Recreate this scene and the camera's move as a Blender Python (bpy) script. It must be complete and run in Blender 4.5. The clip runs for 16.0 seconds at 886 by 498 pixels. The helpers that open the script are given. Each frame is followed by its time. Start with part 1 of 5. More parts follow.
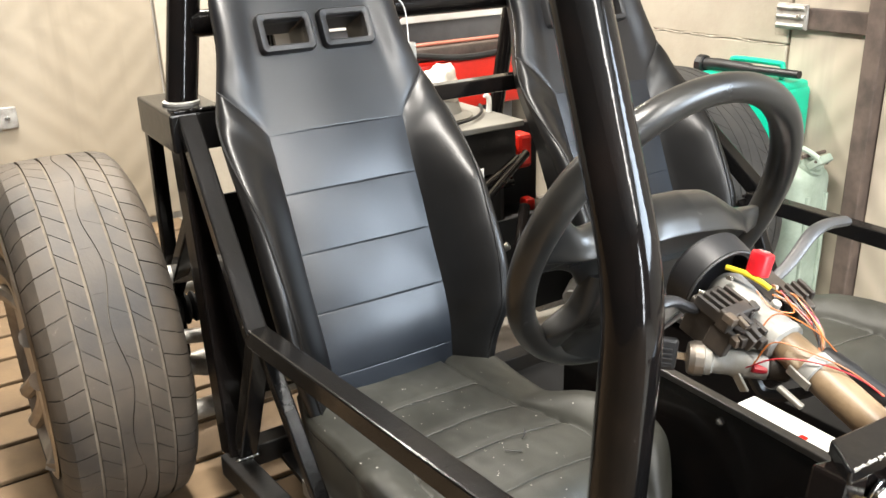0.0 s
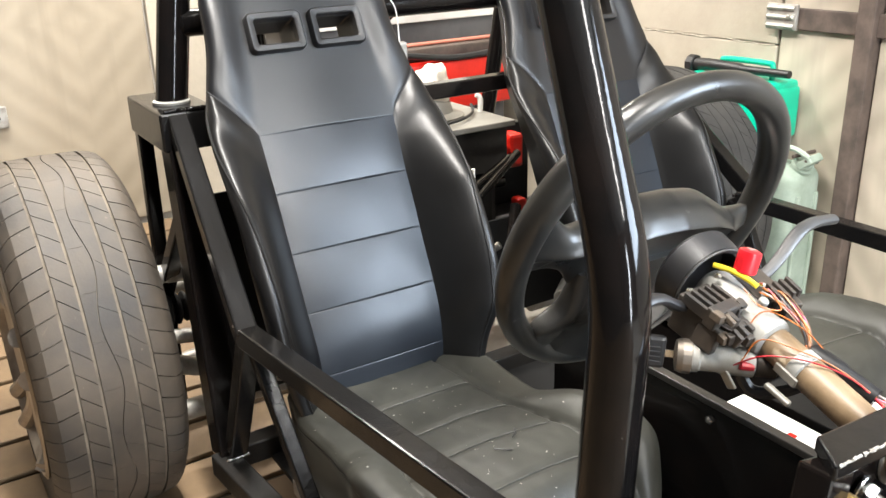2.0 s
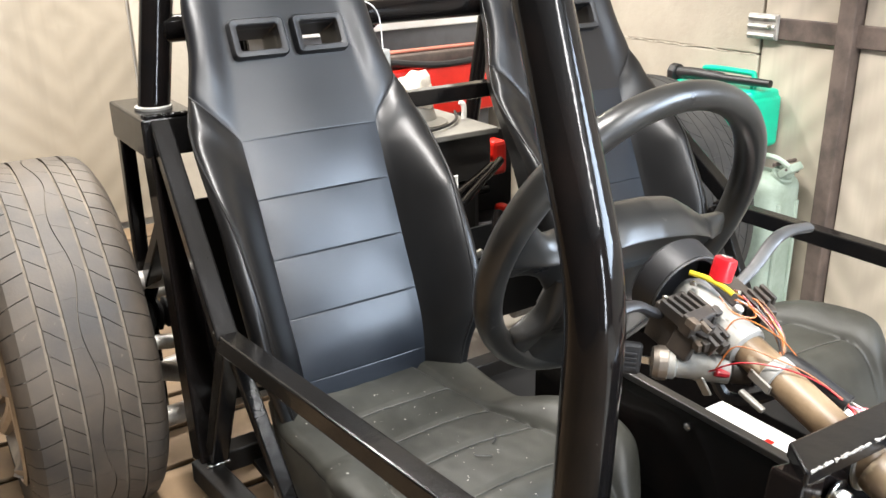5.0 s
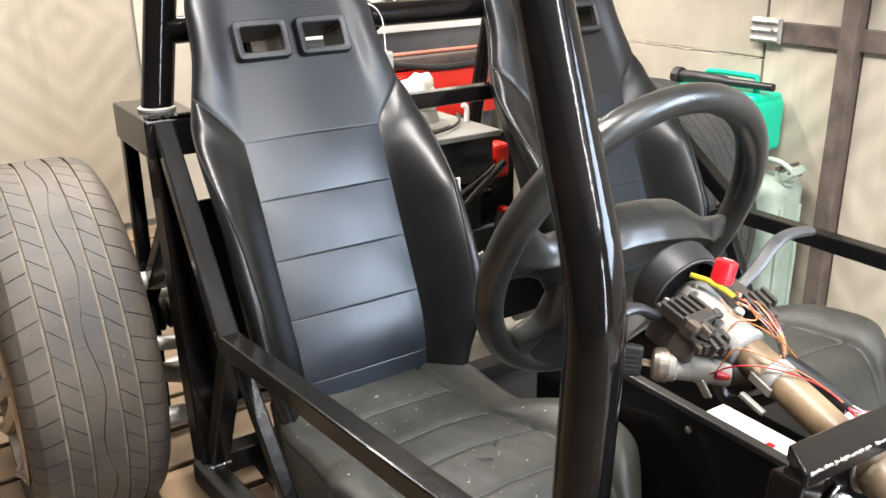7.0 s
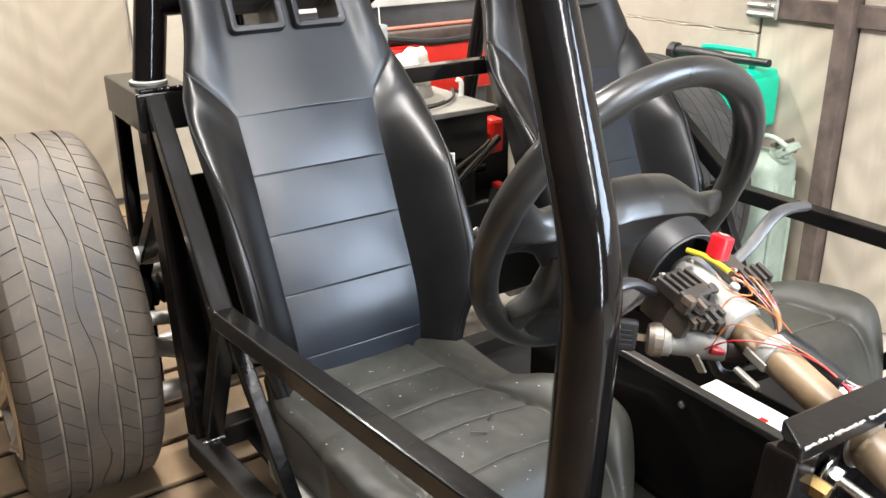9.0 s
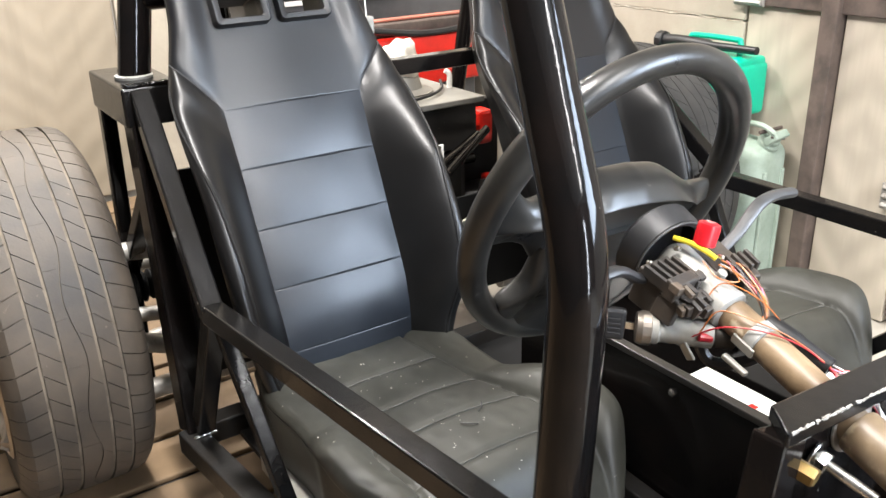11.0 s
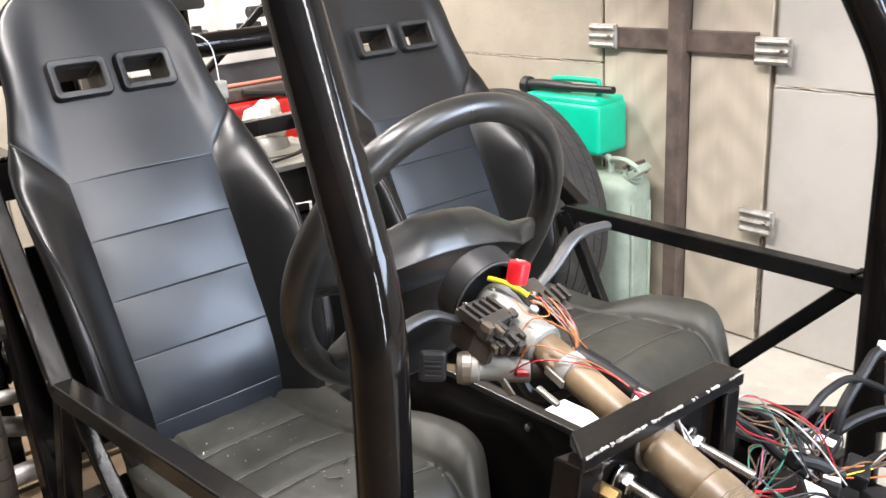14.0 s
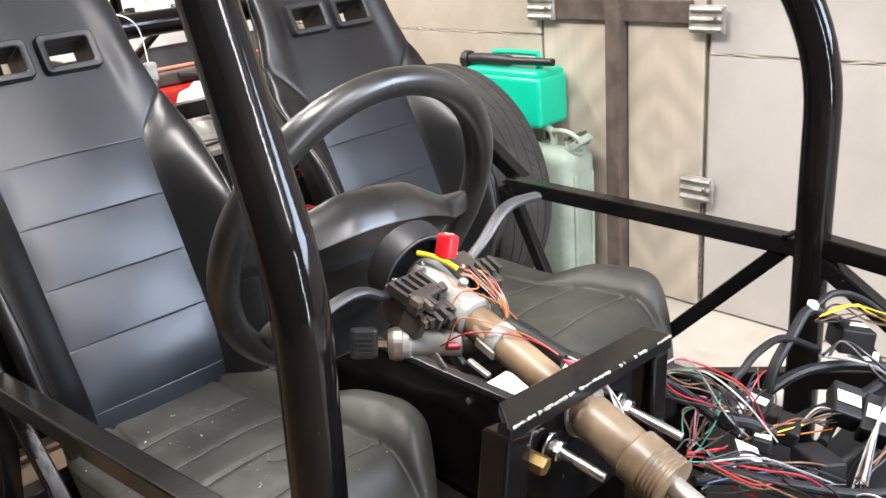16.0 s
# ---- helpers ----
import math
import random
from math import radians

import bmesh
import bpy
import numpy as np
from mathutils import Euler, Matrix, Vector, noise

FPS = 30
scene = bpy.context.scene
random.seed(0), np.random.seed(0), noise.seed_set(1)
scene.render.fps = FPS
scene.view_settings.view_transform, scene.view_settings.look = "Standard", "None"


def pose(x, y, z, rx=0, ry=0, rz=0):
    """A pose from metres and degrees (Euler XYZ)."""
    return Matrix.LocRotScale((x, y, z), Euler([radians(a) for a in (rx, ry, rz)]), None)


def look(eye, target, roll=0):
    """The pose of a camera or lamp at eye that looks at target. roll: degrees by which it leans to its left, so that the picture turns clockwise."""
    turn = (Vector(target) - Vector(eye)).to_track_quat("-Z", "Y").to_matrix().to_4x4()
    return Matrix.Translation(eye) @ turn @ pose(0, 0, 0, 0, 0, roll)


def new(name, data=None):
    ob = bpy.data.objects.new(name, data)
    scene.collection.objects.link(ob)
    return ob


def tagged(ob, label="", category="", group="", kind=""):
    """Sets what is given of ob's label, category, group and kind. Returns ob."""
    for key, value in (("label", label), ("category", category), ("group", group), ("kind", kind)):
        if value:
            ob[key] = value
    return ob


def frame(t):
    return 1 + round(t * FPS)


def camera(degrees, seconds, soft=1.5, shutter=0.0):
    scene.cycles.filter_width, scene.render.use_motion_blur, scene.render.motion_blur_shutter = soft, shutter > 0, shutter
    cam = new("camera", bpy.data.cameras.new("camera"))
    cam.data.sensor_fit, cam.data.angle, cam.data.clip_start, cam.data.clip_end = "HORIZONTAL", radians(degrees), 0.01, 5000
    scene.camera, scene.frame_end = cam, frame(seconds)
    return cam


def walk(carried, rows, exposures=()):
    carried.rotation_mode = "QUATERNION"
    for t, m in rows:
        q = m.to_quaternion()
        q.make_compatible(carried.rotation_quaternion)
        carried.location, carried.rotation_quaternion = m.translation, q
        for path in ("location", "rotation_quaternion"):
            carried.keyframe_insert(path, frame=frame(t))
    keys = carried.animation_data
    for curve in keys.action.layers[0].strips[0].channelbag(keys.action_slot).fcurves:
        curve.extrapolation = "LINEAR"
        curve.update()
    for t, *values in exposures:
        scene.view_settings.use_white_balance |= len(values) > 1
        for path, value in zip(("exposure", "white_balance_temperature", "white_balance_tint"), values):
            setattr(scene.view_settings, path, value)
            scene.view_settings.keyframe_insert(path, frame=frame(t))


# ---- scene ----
cam = camera(53.9, 16.0)
PATH = [
    (0, (-0.8825, -0.3011, 1.0203), (0.0456, 1.2093, 0.3372), -1.8),
    (0.5, (-0.8797, -0.3030, 1.0193), (0.0504, 1.2084, 0.3410), -2.1),
    (1, (-0.8816, -0.3059, 1.0212), (0.0551, 1.2017, 0.3439), -1.9),
    (1.5, (-0.8797, -0.3040, 1.0193), (0.0580, 1.2008, 0.3372), -1.8),
    (2, (-0.8797, -0.3049, 1.0184), (0.0608, 1.1979, 0.3363), -1.7),
    (2.5, (-0.8778, -0.3059, 1.0184), (0.0693, 1.1941, 0.3363), -1.5),
    (3, (-0.8778, -0.3059, 1.0193), (0.0769, 1.1922, 0.3458), -1.3),
    (3.5, (-0.8778, -0.3059, 1.0174), (0.0779, 1.1913, 0.3410), -1.3),
    (4, (-0.8749, -0.3097, 1.0193), (0.0931, 1.1789, 0.3420), -1.3),
    (6.5, (-0.8759, -0.3135, 1.0203), (0.0883, 1.1846, 0.3591), -1.0),
    (7, (-0.8749, -0.3145, 1.0193), (0.0893, 1.1818, 0.3553), -1.0),
    (7.5, (-0.8749, -0.3135, 1.0184), (0.0902, 1.1799, 0.3486), -1.0),
    (8, (-0.8759, -0.3125, 1.0184), (0.0902, 1.1742, 0.3363), -1.1),
    (8.5, (-0.8749, -0.3116, 1.0174), (0.0921, 1.1685, 0.3230), -0.9),
    (9, (-0.8740, -0.3106, 1.0155), (0.0912, 1.1628, 0.3040), -0.7),
    (11.3, (-0.8673, -0.3135, 1.0127), (0.1111, 1.1419, 0.2822), -1.4),
    (11.5, (-0.8616, -0.3154, 1.0117), (0.1216, 1.1362, 0.2802), -1.4),
    (12, (-0.8464, -0.3287, 1.0136), (0.1444, 1.1248, 0.2964), -2.1),
    (12.5, (-0.8322, -0.3544, 1.0203), (0.1786, 1.0992, 0.3278), -2.5),
    (13, (-0.8217, -0.3743, 1.0222), (0.2318, 1.0687, 0.3743), -3.1),
    (13.5, (-0.8113, -0.3857, 1.0222), (0.2926, 1.0260, 0.3905), -3.3),
    (14, (-0.7999, -0.3876, 1.0184), (0.3372, 0.9956, 0.3847), -3.8),
    (14.5, (-0.7894, -0.3914, 1.0174), (0.3629, 0.9766, 0.3762), -4.2),
    (15, (-0.7856, -0.3952, 1.0174), (0.3847, 0.9566, 0.3752), -4.5),
    (15.5, (-0.7818, -0.3981, 1.0155), (0.3952, 0.9376, 0.3515), -4.8),
    (16, (-0.7771, -0.4037, 1.0117), (0.4161, 0.9063, 0.3268), -4.9),
]
walk(cam, [(t, look(eye, target, roll)) for t, eye, target, roll in PATH], [(0, 0.38, 6600, 10), (4, 0.36, 6300, 11), (9, 0.34, 6300, 12), (12, 0.34, 6300, 12), (13, 0.18, 6300, 14), (16, 0.14, 6300, 15)])

# ---- world and light ----
world = bpy.data.worlds.new("world")
scene.world = world
world.use_nodes = True
wn = world.node_tree.nodes
sky = wn.new("ShaderNodeTexSky")
sky.sky_type, sky.sun_disc, sky.sun_elevation, sky.sun_rotation = "NISHITA", False, radians(35), radians(200)
world.node_tree.links.new(sky.outputs[0], wn["Background"].inputs[0])
wn["Background"].inputs[1].default_value = 0.10


def area(name, m, sx, sy, power, colour):
    d = bpy.data.lights.new(name, "AREA")
    d.shape, d.size, d.size_y, d.energy, d.color = "RECTANGLE", sx, sy, power, colour
    ob = new(name, d)
    ob.matrix_world = m
    return ob


# daylight through the side window ahead of the car and the front door's gap, fluorescent battens on the ceiling
area("window_daylight", look((1.15, -2.05, 1.52), (0, -2.05, 1.52)), 2.2, 1.0, 245, (0.72, 0.85, 1.0))
area("batten_light", look((-0.58, 0.45, 2.30), (-0.58, 0.45, 0)), 0.10, 1.5, 92, (1.0, 0.95, 0.88))
area("batten_light", look((0.05, -2.0, 2.30), (0.05, -2.0, 0)), 0.26, 2.3, 105, (1.0, 0.97, 0.92))
area("front_door_daylight", look((-0.62, -3.86, 1.02), (-0.62, 0, 1.02)), 0.24, 1.94, 85, (0.86, 0.93, 1.0))
area("batten_light", look((-0.2, 2.2, 2.30), (-0.2, 2.2, 0)), 1.5, 0.10, 80, (1.0, 0.95, 0.87))


# ---- materials ----
def rgba(c):
    return (*c, 1.0)


def mat(name, colour, rough=0.5, metal=0.0, dark=None, scale=8.0, amount=0.5, bump=0.0, bump_scale=200.0, spec=0.5,
        rough_var=0.12, coat=0.0, streak=None, island=0.0, speck=None, speck_scale=60.0, speck_at=0.72):
    """A surface with large stains (dark, scale, amount), fine grain (bump) and uneven gloss; speck: dust or chips of that colour."""
    m = bpy.data.materials.new(name)
    m.use_nodes = True
    t = m.node_tree
    b = t.nodes["Principled BSDF"]
    co = t.nodes.new("ShaderNodeTexCoord")
    n1 = t.nodes.new("ShaderNodeTexNoise")
    n1.inputs["Scale"].default_value, n1.inputs["Detail"].default_value, n1.inputs["Roughness"].default_value = scale, 8, 0.62
    t.links.new(co.outputs["Object"], n1.inputs["Vector"])
    ramp = t.nodes.new("ShaderNodeValToRGB")
    ramp.color_ramp.elements[0].position, ramp.color_ramp.elements[1].position = 0.5 - 0.3 * amount, 0.62
    d = dark if dark else tuple(c * 0.62 for c in colour)
    ramp.color_ramp.elements[0].color, ramp.color_ramp.elements[1].color = rgba(d), rgba(colour)
    t.links.new(n1.outputs[0], ramp.inputs[0])
    out = ramp.outputs[0]
    if speck:
        n3 = t.nodes.new("ShaderNodeTexNoise")
        n3.inputs["Scale"].default_value, n3.inputs["Detail"].default_value = speck_scale, 4
        t.links.new(co.outputs["Object"], n3.inputs["Vector"])
        r3 = t.nodes.new("ShaderNodeMapRange")
        r3.inputs[1].default_value, r3.inputs[2].default_value = speck_at, speck_at + 0.06
        t.links.new(n3.outputs[0], r3.inputs[0])
        mx = t.nodes.new("ShaderNodeMix")
        mx.data_type = "RGBA"
        t.links.new(r3.outputs[0], mx.inputs[0])
        t.links.new(out, mx.inputs[6])
        mx.inputs[7].default_value = rgba(speck)
        out = mx.outputs[2]
    if island:
        inf = t.nodes.new("ShaderNodeObjectInfo")
        mr = t.nodes.new("ShaderNodeMapRange")
        mr.inputs[3].default_value, mr.inputs[4].default_value = 1 - island, 1 + island
        t.links.new(inf.outputs["Random"], mr.inputs[0])
        hs = t.nodes.new("ShaderNodeHueSaturation")
        t.links.new(mr.outputs[0], hs.inputs["Value"])
        t.links.new(out, hs.inputs["Color"])
        out = hs.outputs[0]
    t.links.new(out, b.inputs["Base Color"])
    n2 = t.nodes.new("ShaderNodeTexNoise")
    n2.inputs["Scale"].default_value, n2.inputs["Detail"].default_value = bump_scale, 3
    t.links.new(co.outputs["Object"], n2.inputs["Vector"])
    rr = t.nodes.new("ShaderNodeMapRange")
    rr.inputs[3].default_value, rr.inputs[4].default_value = max(0.02, rough - rough_var), min(1, rough + rough_var)
    t.links.new(n1.outputs[0], rr.inputs[0])
    t.links.new(rr.outputs[0], b.inputs["Roughness"])
    b.inputs["Metallic"].default_value = metal
    b.inputs["Specular IOR Level"].default_value = spec
    b.inputs["Coat Weight"].default_value = coat
    b.inputs["Coat Roughness"].default_value = 0.06
    if bump:
        if streak:
            mp = t.nodes.new("ShaderNodeMapping")
            mp.inputs["Scale"].default_value = streak
            t.links.new(co.outputs["Object"], mp.inputs["Vector"])
            t.links.new(mp.outputs[0], n2.inputs["Vector"])
        bp = t.nodes.new("ShaderNodeBump")
        bp.inputs["Strength"].default_value, bp.inputs["Distance"].default_value = bump, 0.16 / bump_scale
        t.links.new(n2.outputs[0], bp.inputs["Height"])
        t.links.new(bp.outputs[0], b.inputs["Normal"])
    return m


LEATHER = mat("leatherette", (0.007, 0.007, 0.0072), 0.34, dark=(0.0045, 0.0045, 0.0045), scale=5, bump=0.12, bump_scale=420, spec=0.40, rough_var=0.08)
INSERT = mat("leatherette_insert", (0.010, 0.0135, 0.019), 0.36, dark=(0.008, 0.010, 0.014), scale=4, bump=0.15, bump_scale=480, rough_var=0.08, spec=0.43)
HEADSKIN = mat("leatherette_upper", (0.008, 0.0085, 0.0095), 0.35, dark=(0.005, 0.005, 0.006), scale=5, bump=0.12, bump_scale=420, rough_var=0.08, spec=0.48)
CUSHION = mat("leatherette_dusty", (0.045, 0.045, 0.038), 0.48, dark=(0.024, 0.024, 0.020), spec=0.36, scale=9, bump=0.28, bump_scale=420, speck=(0.20, 0.19, 0.17), speck_scale=75, speck_at=0.735)
STITCH_GREY = mat("dusty_stitching", (0.085, 0.082, 0.070), 0.8, dark=(0.03, 0.03, 0.027), scale=60, amount=0.8)
SEAM = mat("seam_thread", (0.018, 0.018, 0.019), 0.7)
PLASTIC = mat("black_plastic", (0.016, 0.016, 0.017), 0.44, scale=12, bump=0.2, bump_scale=600)
WHEELSKIN = mat("wheel_foam", (0.020, 0.0190, 0.0165), 0.31, dark=(0.008, 0.008, 0.008), scale=14, bump=0.2, bump_scale=900, speck=(0.075, 0.07, 0.065), speck_scale=45, speck_at=0.70, spec=0.42)
PAINT = mat("gloss_black_paint", (0.0032, 0.0030, 0.0030), 0.10, dark=(0.006, 0.0045, 0.004), scale=16, bump=0.16, bump_scale=190, streak=(1.0, 1.0, 0.035), rough_var=0.05, coat=0.0, spec=0.21, speck=(0.16, 0.15, 0.14), speck_scale=130, speck_at=0.76)
PAINT_SATIN = mat("satin_black_paint", (0.004, 0.004, 0.0043), 0.17, dark=(0.007, 0.0065, 0.006), scale=14, bump=0.12, bump_scale=60, rough_var=0.08, spec=0.22, speck=(0.18, 0.17, 0.16), speck_scale=150, speck_at=0.74)
PAINT_DULL = mat("dusty_black_paint", (0.010, 0.010, 0.010), 0.32, dark=(0.018, 0.016, 0.014), scale=12, bump=0.2, bump_scale=70, speck=(0.17, 0.15, 0.13), speck_scale=90, speck_at=0.73)
RUBBER = mat("tyre_rubber", (0.074, 0.060, 0.046), 0.56, dark=(0.034, 0.030, 0.026), scale=7, bump=0.35, bump_scale=260, speck=(0.20, 0.17, 0.13), speck_scale=70, speck_at=0.72, spec=0.32)
DUSTGROOVE = mat("dust_in_grooves", (0.18, 0.152, 0.118), 0.9, dark=(0.06, 0.052, 0.042), scale=22, amount=0.8, spec=0.2)
RUBBER_GREY = mat("dark_tread_rubber", (0.050, 0.049, 0.047), 0.68, dark=(0.026, 0.026, 0.026), scale=7, bump=0.3, bump_scale=260, spec=0.3)
RUBBER_DARK = mat("tyre_sidewall", (0.035, 0.034, 0.032), 0.62, scale=8, bump=0.3, bump_scale=200, spec=0.35)
ALLOY = mat("dull_alloy", (0.42, 0.38, 0.33), 0.42, metal=0.8, dark=(0.20, 0.17, 0.14), scale=9, bump=0.15)
STEEL = mat("bright_steel", (0.62, 0.61, 0.58), 0.26, metal=1.0, scale=20)
ZINC = mat("grey_cast_metal", (0.31, 0.31, 0.295), 0.56, metal=0.30, dark=(0.17, 0.155, 0.125), scale=28, amount=0.8, bump=0.2, bump_scale=150)
BRASSY = mat("stained_column_tube", (0.185, 0.128, 0.074), 0.42, dark=(0.062, 0.040, 0.022), scale=24, amount=1.0, bump=0.1, bump_scale=90, speck=(0.42, 0.35, 0.25), speck_scale=30, speck_at=0.62)
RED = mat("red_paint", (0.75, 0.022, 0.012), 0.32, dark=(0.45, 0.015, 0.01), scale=5)
REDKNOB = mat("red_knob_plastic", (0.62, 0.012, 0.02), 0.30, scale=20, amount=0.2)
GREEN = mat("green_plastic", (0.0, 0.50, 0.31), 0.36, dark=(0.0, 0.44, 0.27), scale=5, amount=0.3)
CANVAS = mat("faded_green_drum", (0.34, 0.41, 0.35), 0.6, dark=(0.22, 0.28, 0.22), scale=10, bump=0.3, bump_scale=60)
WHITE = mat("white_sheet", (0.80, 0.79, 0.76), 0.6, dark=(0.68, 0.66, 0.62), scale=6, amount=0.3)
GREY = mat("grey_metal_sheet", (0.30, 0.29, 0.26), 0.40, metal=0.35, dark=(0.20, 0.19, 0.17), scale=7)
# near-black and rough: shade on the floor pan and tray put into the colour
MATT_BLACK = mat("matt_black", (0.007, 0.007, 0.007), 0.75, scale=9, spec=0.2)
LOOMTAPE = mat("loom_tape", (0.008, 0.008, 0.009), 0.50, dark=(0.004, 0.004, 0.004), scale=40, bump=0.4, bump_scale=220, spec=0.30)
LEVER = mat("lever_plastic", (0.045, 0.046, 0.048), 0.42, scale=14)
PLYWOOD = mat("tan_floor_board", (0.215, 0.145, 0.080), 0.75, dark=(0.105, 0.070, 0.042), scale=4, amount=0.8, bump=0.3, bump_scale=60, island=0.12)
DARKGREY = mat("dark_grey_panel", (0.10, 0.10, 0.105), 0.5, scale=8)
SALMON = mat("faded_red_trim", (0.46, 0.15, 0.10), 0.5, scale=8)
RUSTBROWN = mat("brown_wood_batten", (0.115, 0.085, 0.070), 0.7, dark=(0.06, 0.045, 0.038), scale=18, bump=0.4, bump_scale=90)
GALV = mat("galvanised_hinge", (0.42, 0.41, 0.385), 0.50, metal=0.45, dark=(0.26, 0.24, 0.21), scale=34, bump=0.3, bump_scale=120)
CONCRETE = mat("concrete_floor", (0.47, 0.44, 0.39), 0.85, dark=(0.34, 0.31, 0.26), scale=3.5, bump=0.4, bump_scale=90, speck=(0.66, 0.63, 0.58), speck_scale=4.0, speck_at=0.58)
BLOCK = mat("painted_block_wall", (0.455, 0.41, 0.335), 0.8, dark=(0.37, 0.325, 0.26), scale=4, bump=0.5, bump_scale=70)
PLAIN = mat("plain_wall", (0.55, 0.52, 0.47), 0.85, scale=3, bump=0.3)
DIM_BACKING = mat("dim_backing", (0.035, 0.027, 0.022), 0.8, dark=(0.02, 0.015, 0.012), scale=3, bump=0.3)
FILLER = mat("dirty_filler", (0.50, 0.455, 0.38), 0.8, dark=(0.30, 0.26, 0.20), scale=40, bump=0.4, bump_scale=90)
GASKET = mat("white_sealant", (0.74, 0.68, 0.58), 0.6, scale=25, bump=0.4, bump_scale=60)


def lined(name, colour, dark, centre_y, centre_z, axis, freq=9.0, depth=0.10):
    """Insulation board with faint diamond pressing: bands that run along |a| + |b| round a centre."""
    m = mat(name, colour, 0.72, dark=dark, scale=3.0, amount=0.5, bump=0.0)
    t = m.node_tree
    b = t.nodes["Principled BSDF"]
    src = b.inputs["Base Color"].links[0].from_socket
    co = t.nodes.new("ShaderNodeTexCoord")
    sp = t.nodes.new("ShaderNodeSeparateXYZ")
    t.links.new(co.outputs["Object"], sp.inputs[0])

    def math_node(op, a, v=None):
        n = t.nodes.new("ShaderNodeMath")
        n.operation = op
        for i, s in enumerate((a, v)):
            if s is None:
                continue
            if isinstance(s, float):
                n.inputs[i].default_value = s
            else:
                t.links.new(s, n.inputs[i])
        return n.outputs[0]
    a = math_node("ABSOLUTE", math_node("SUBTRACT", sp.outputs[axis], centre_y))
    c = math_node("ABSOLUTE", math_node("SUBTRACT", sp.outputs["Z"], centre_z))
    nz = t.nodes.new("ShaderNodeTexNoise")
    nz.inputs["Scale"].default_value = 7
    t.links.new(co.outputs["Object"], nz.inputs["Vector"])
    s = math_node("ADD", math_node("MULTIPLY", math_node("ADD", a, c), freq * 6.283), math_node("MULTIPLY", nz.outputs[0], 3.0))
    w = math_node("MULTIPLY", math_node("ADD", math_node("SINE", s), 1.0), 0.5)
    mx = t.nodes.new("ShaderNodeMix")
    mx.data_type = "RGBA"
    fac = math_node("MULTIPLY", w, depth * 4)
    t.links.new(fac, mx.inputs[0])
    t.links.new(src, mx.inputs[6])
    mx.inputs[7].default_value = rgba(tuple(min(1, c0 * 1.22) for c0 in colour))
    t.links.new(mx.outputs[2], b.inputs["Base Color"])
    # dirt that has run down the board
    mp = t.nodes.new("ShaderNodeMapping")
    mp.inputs["Scale"].default_value = (16, 16, 1.3)
    t.links.new(co.outputs["Object"], mp.inputs["Vector"])
    ns = t.nodes.new("ShaderNodeTexNoise")
    ns.inputs["Scale"].default_value, ns.inputs["Detail"].default_value = 1.0, 6
    t.links.new(mp.outputs[0], ns.inputs["Vector"])
    rs = t.nodes.new("ShaderNodeMapRange")
    rs.inputs[1].default_value, rs.inputs[2].default_value, rs.inputs[4].default_value = 0.52, 0.75, 0.55
    t.links.new(ns.outputs[0], rs.inputs[0])
    m2 = t.nodes.new("ShaderNodeMix")
    m2.data_type = "RGBA"
    t.links.new(rs.outputs[0], m2.inputs[0])
    t.links.new(mx.outputs[2], m2.inputs[6])
    m2.inputs[7].default_value = rgba(tuple(c0 * 0.72 for c0 in colour))
    t.links.new(m2.outputs[2], b.inputs["Base Color"])
    bp = t.nodes.new("ShaderNodeBump")
    bp.inputs["Strength"].default_value, bp.inputs["Distance"].default_value = 0.25, 0.004
    t.links.new(w, bp.inputs["Height"])
    t.links.new(bp.outputs[0], b.inputs["Normal"])
    return m


BOARD_BACK = lined("pressed_board_back", (0.315, 0.27, 0.205), (0.255, 0.218, 0.163), -0.33, 0.72, "X")
BOARD_SIDE = lined("pressed_board_door", (0.42, 0.37, 0.30), (0.34, 0.305, 0.235), 0.80, 0.42, "Y", 9.0, 0.17)
BOARD_PALE = mat("pale_door_board", (0.455, 0.43, 0.395), 0.75, dark=(0.38, 0.355, 0.32), scale=5, amount=0.7, bump=0.2, bump_scale=40)


# ---- mesh helpers ----
def obj(name, bm, material, parent=None, label="", smooth=True, sharp=35):
    me = bpy.data.meshes.new(name)
    bmesh.ops.recalc_face_normals(bm, faces=bm.faces)
    bm.to_mesh(me)
    bm.free()
    for p in me.polygons:
        p.use_smooth = smooth
    if smooth:
        me.set_sharp_from_angle(angle=radians(sharp))
    me.materials.append(material)
    ob = new(name, me)
    if parent is not None:
        ob.parent = parent
    if label:
        ob["label"] = label
    return ob


def part(name, bm, material, parent, label="", smooth=True, sharp=35):
    if len(bm.faces) in (54, 98):
        sharp = 15
    return obj(name, bm, material, parent, label, smooth, sharp)


def thing(name, label, category, group="", kind="", at=None):
    e = new(name)
    if at is not None:
        e.matrix_world = at
    return tagged(e, label, category, group, kind)


def block(lo, hi, bevel=0.0, seg=2):
    bm = bmesh.new()
    bmesh.ops.create_cube(bm, size=1)
    c = [(a + b) / 2 for a, b in zip(lo, hi)]
    s = [abs(b - a) for a, b in zip(lo, hi)]
    bmesh.ops.scale(bm, vec=s, verts=bm.verts)
    bmesh.ops.translate(bm, vec=c, verts=bm.verts)
    if bevel:
        bmesh.ops.bevel(bm, geom=bm.edges[:], offset=bevel, segments=seg, affect="EDGES", profile=0.5)
    return bm


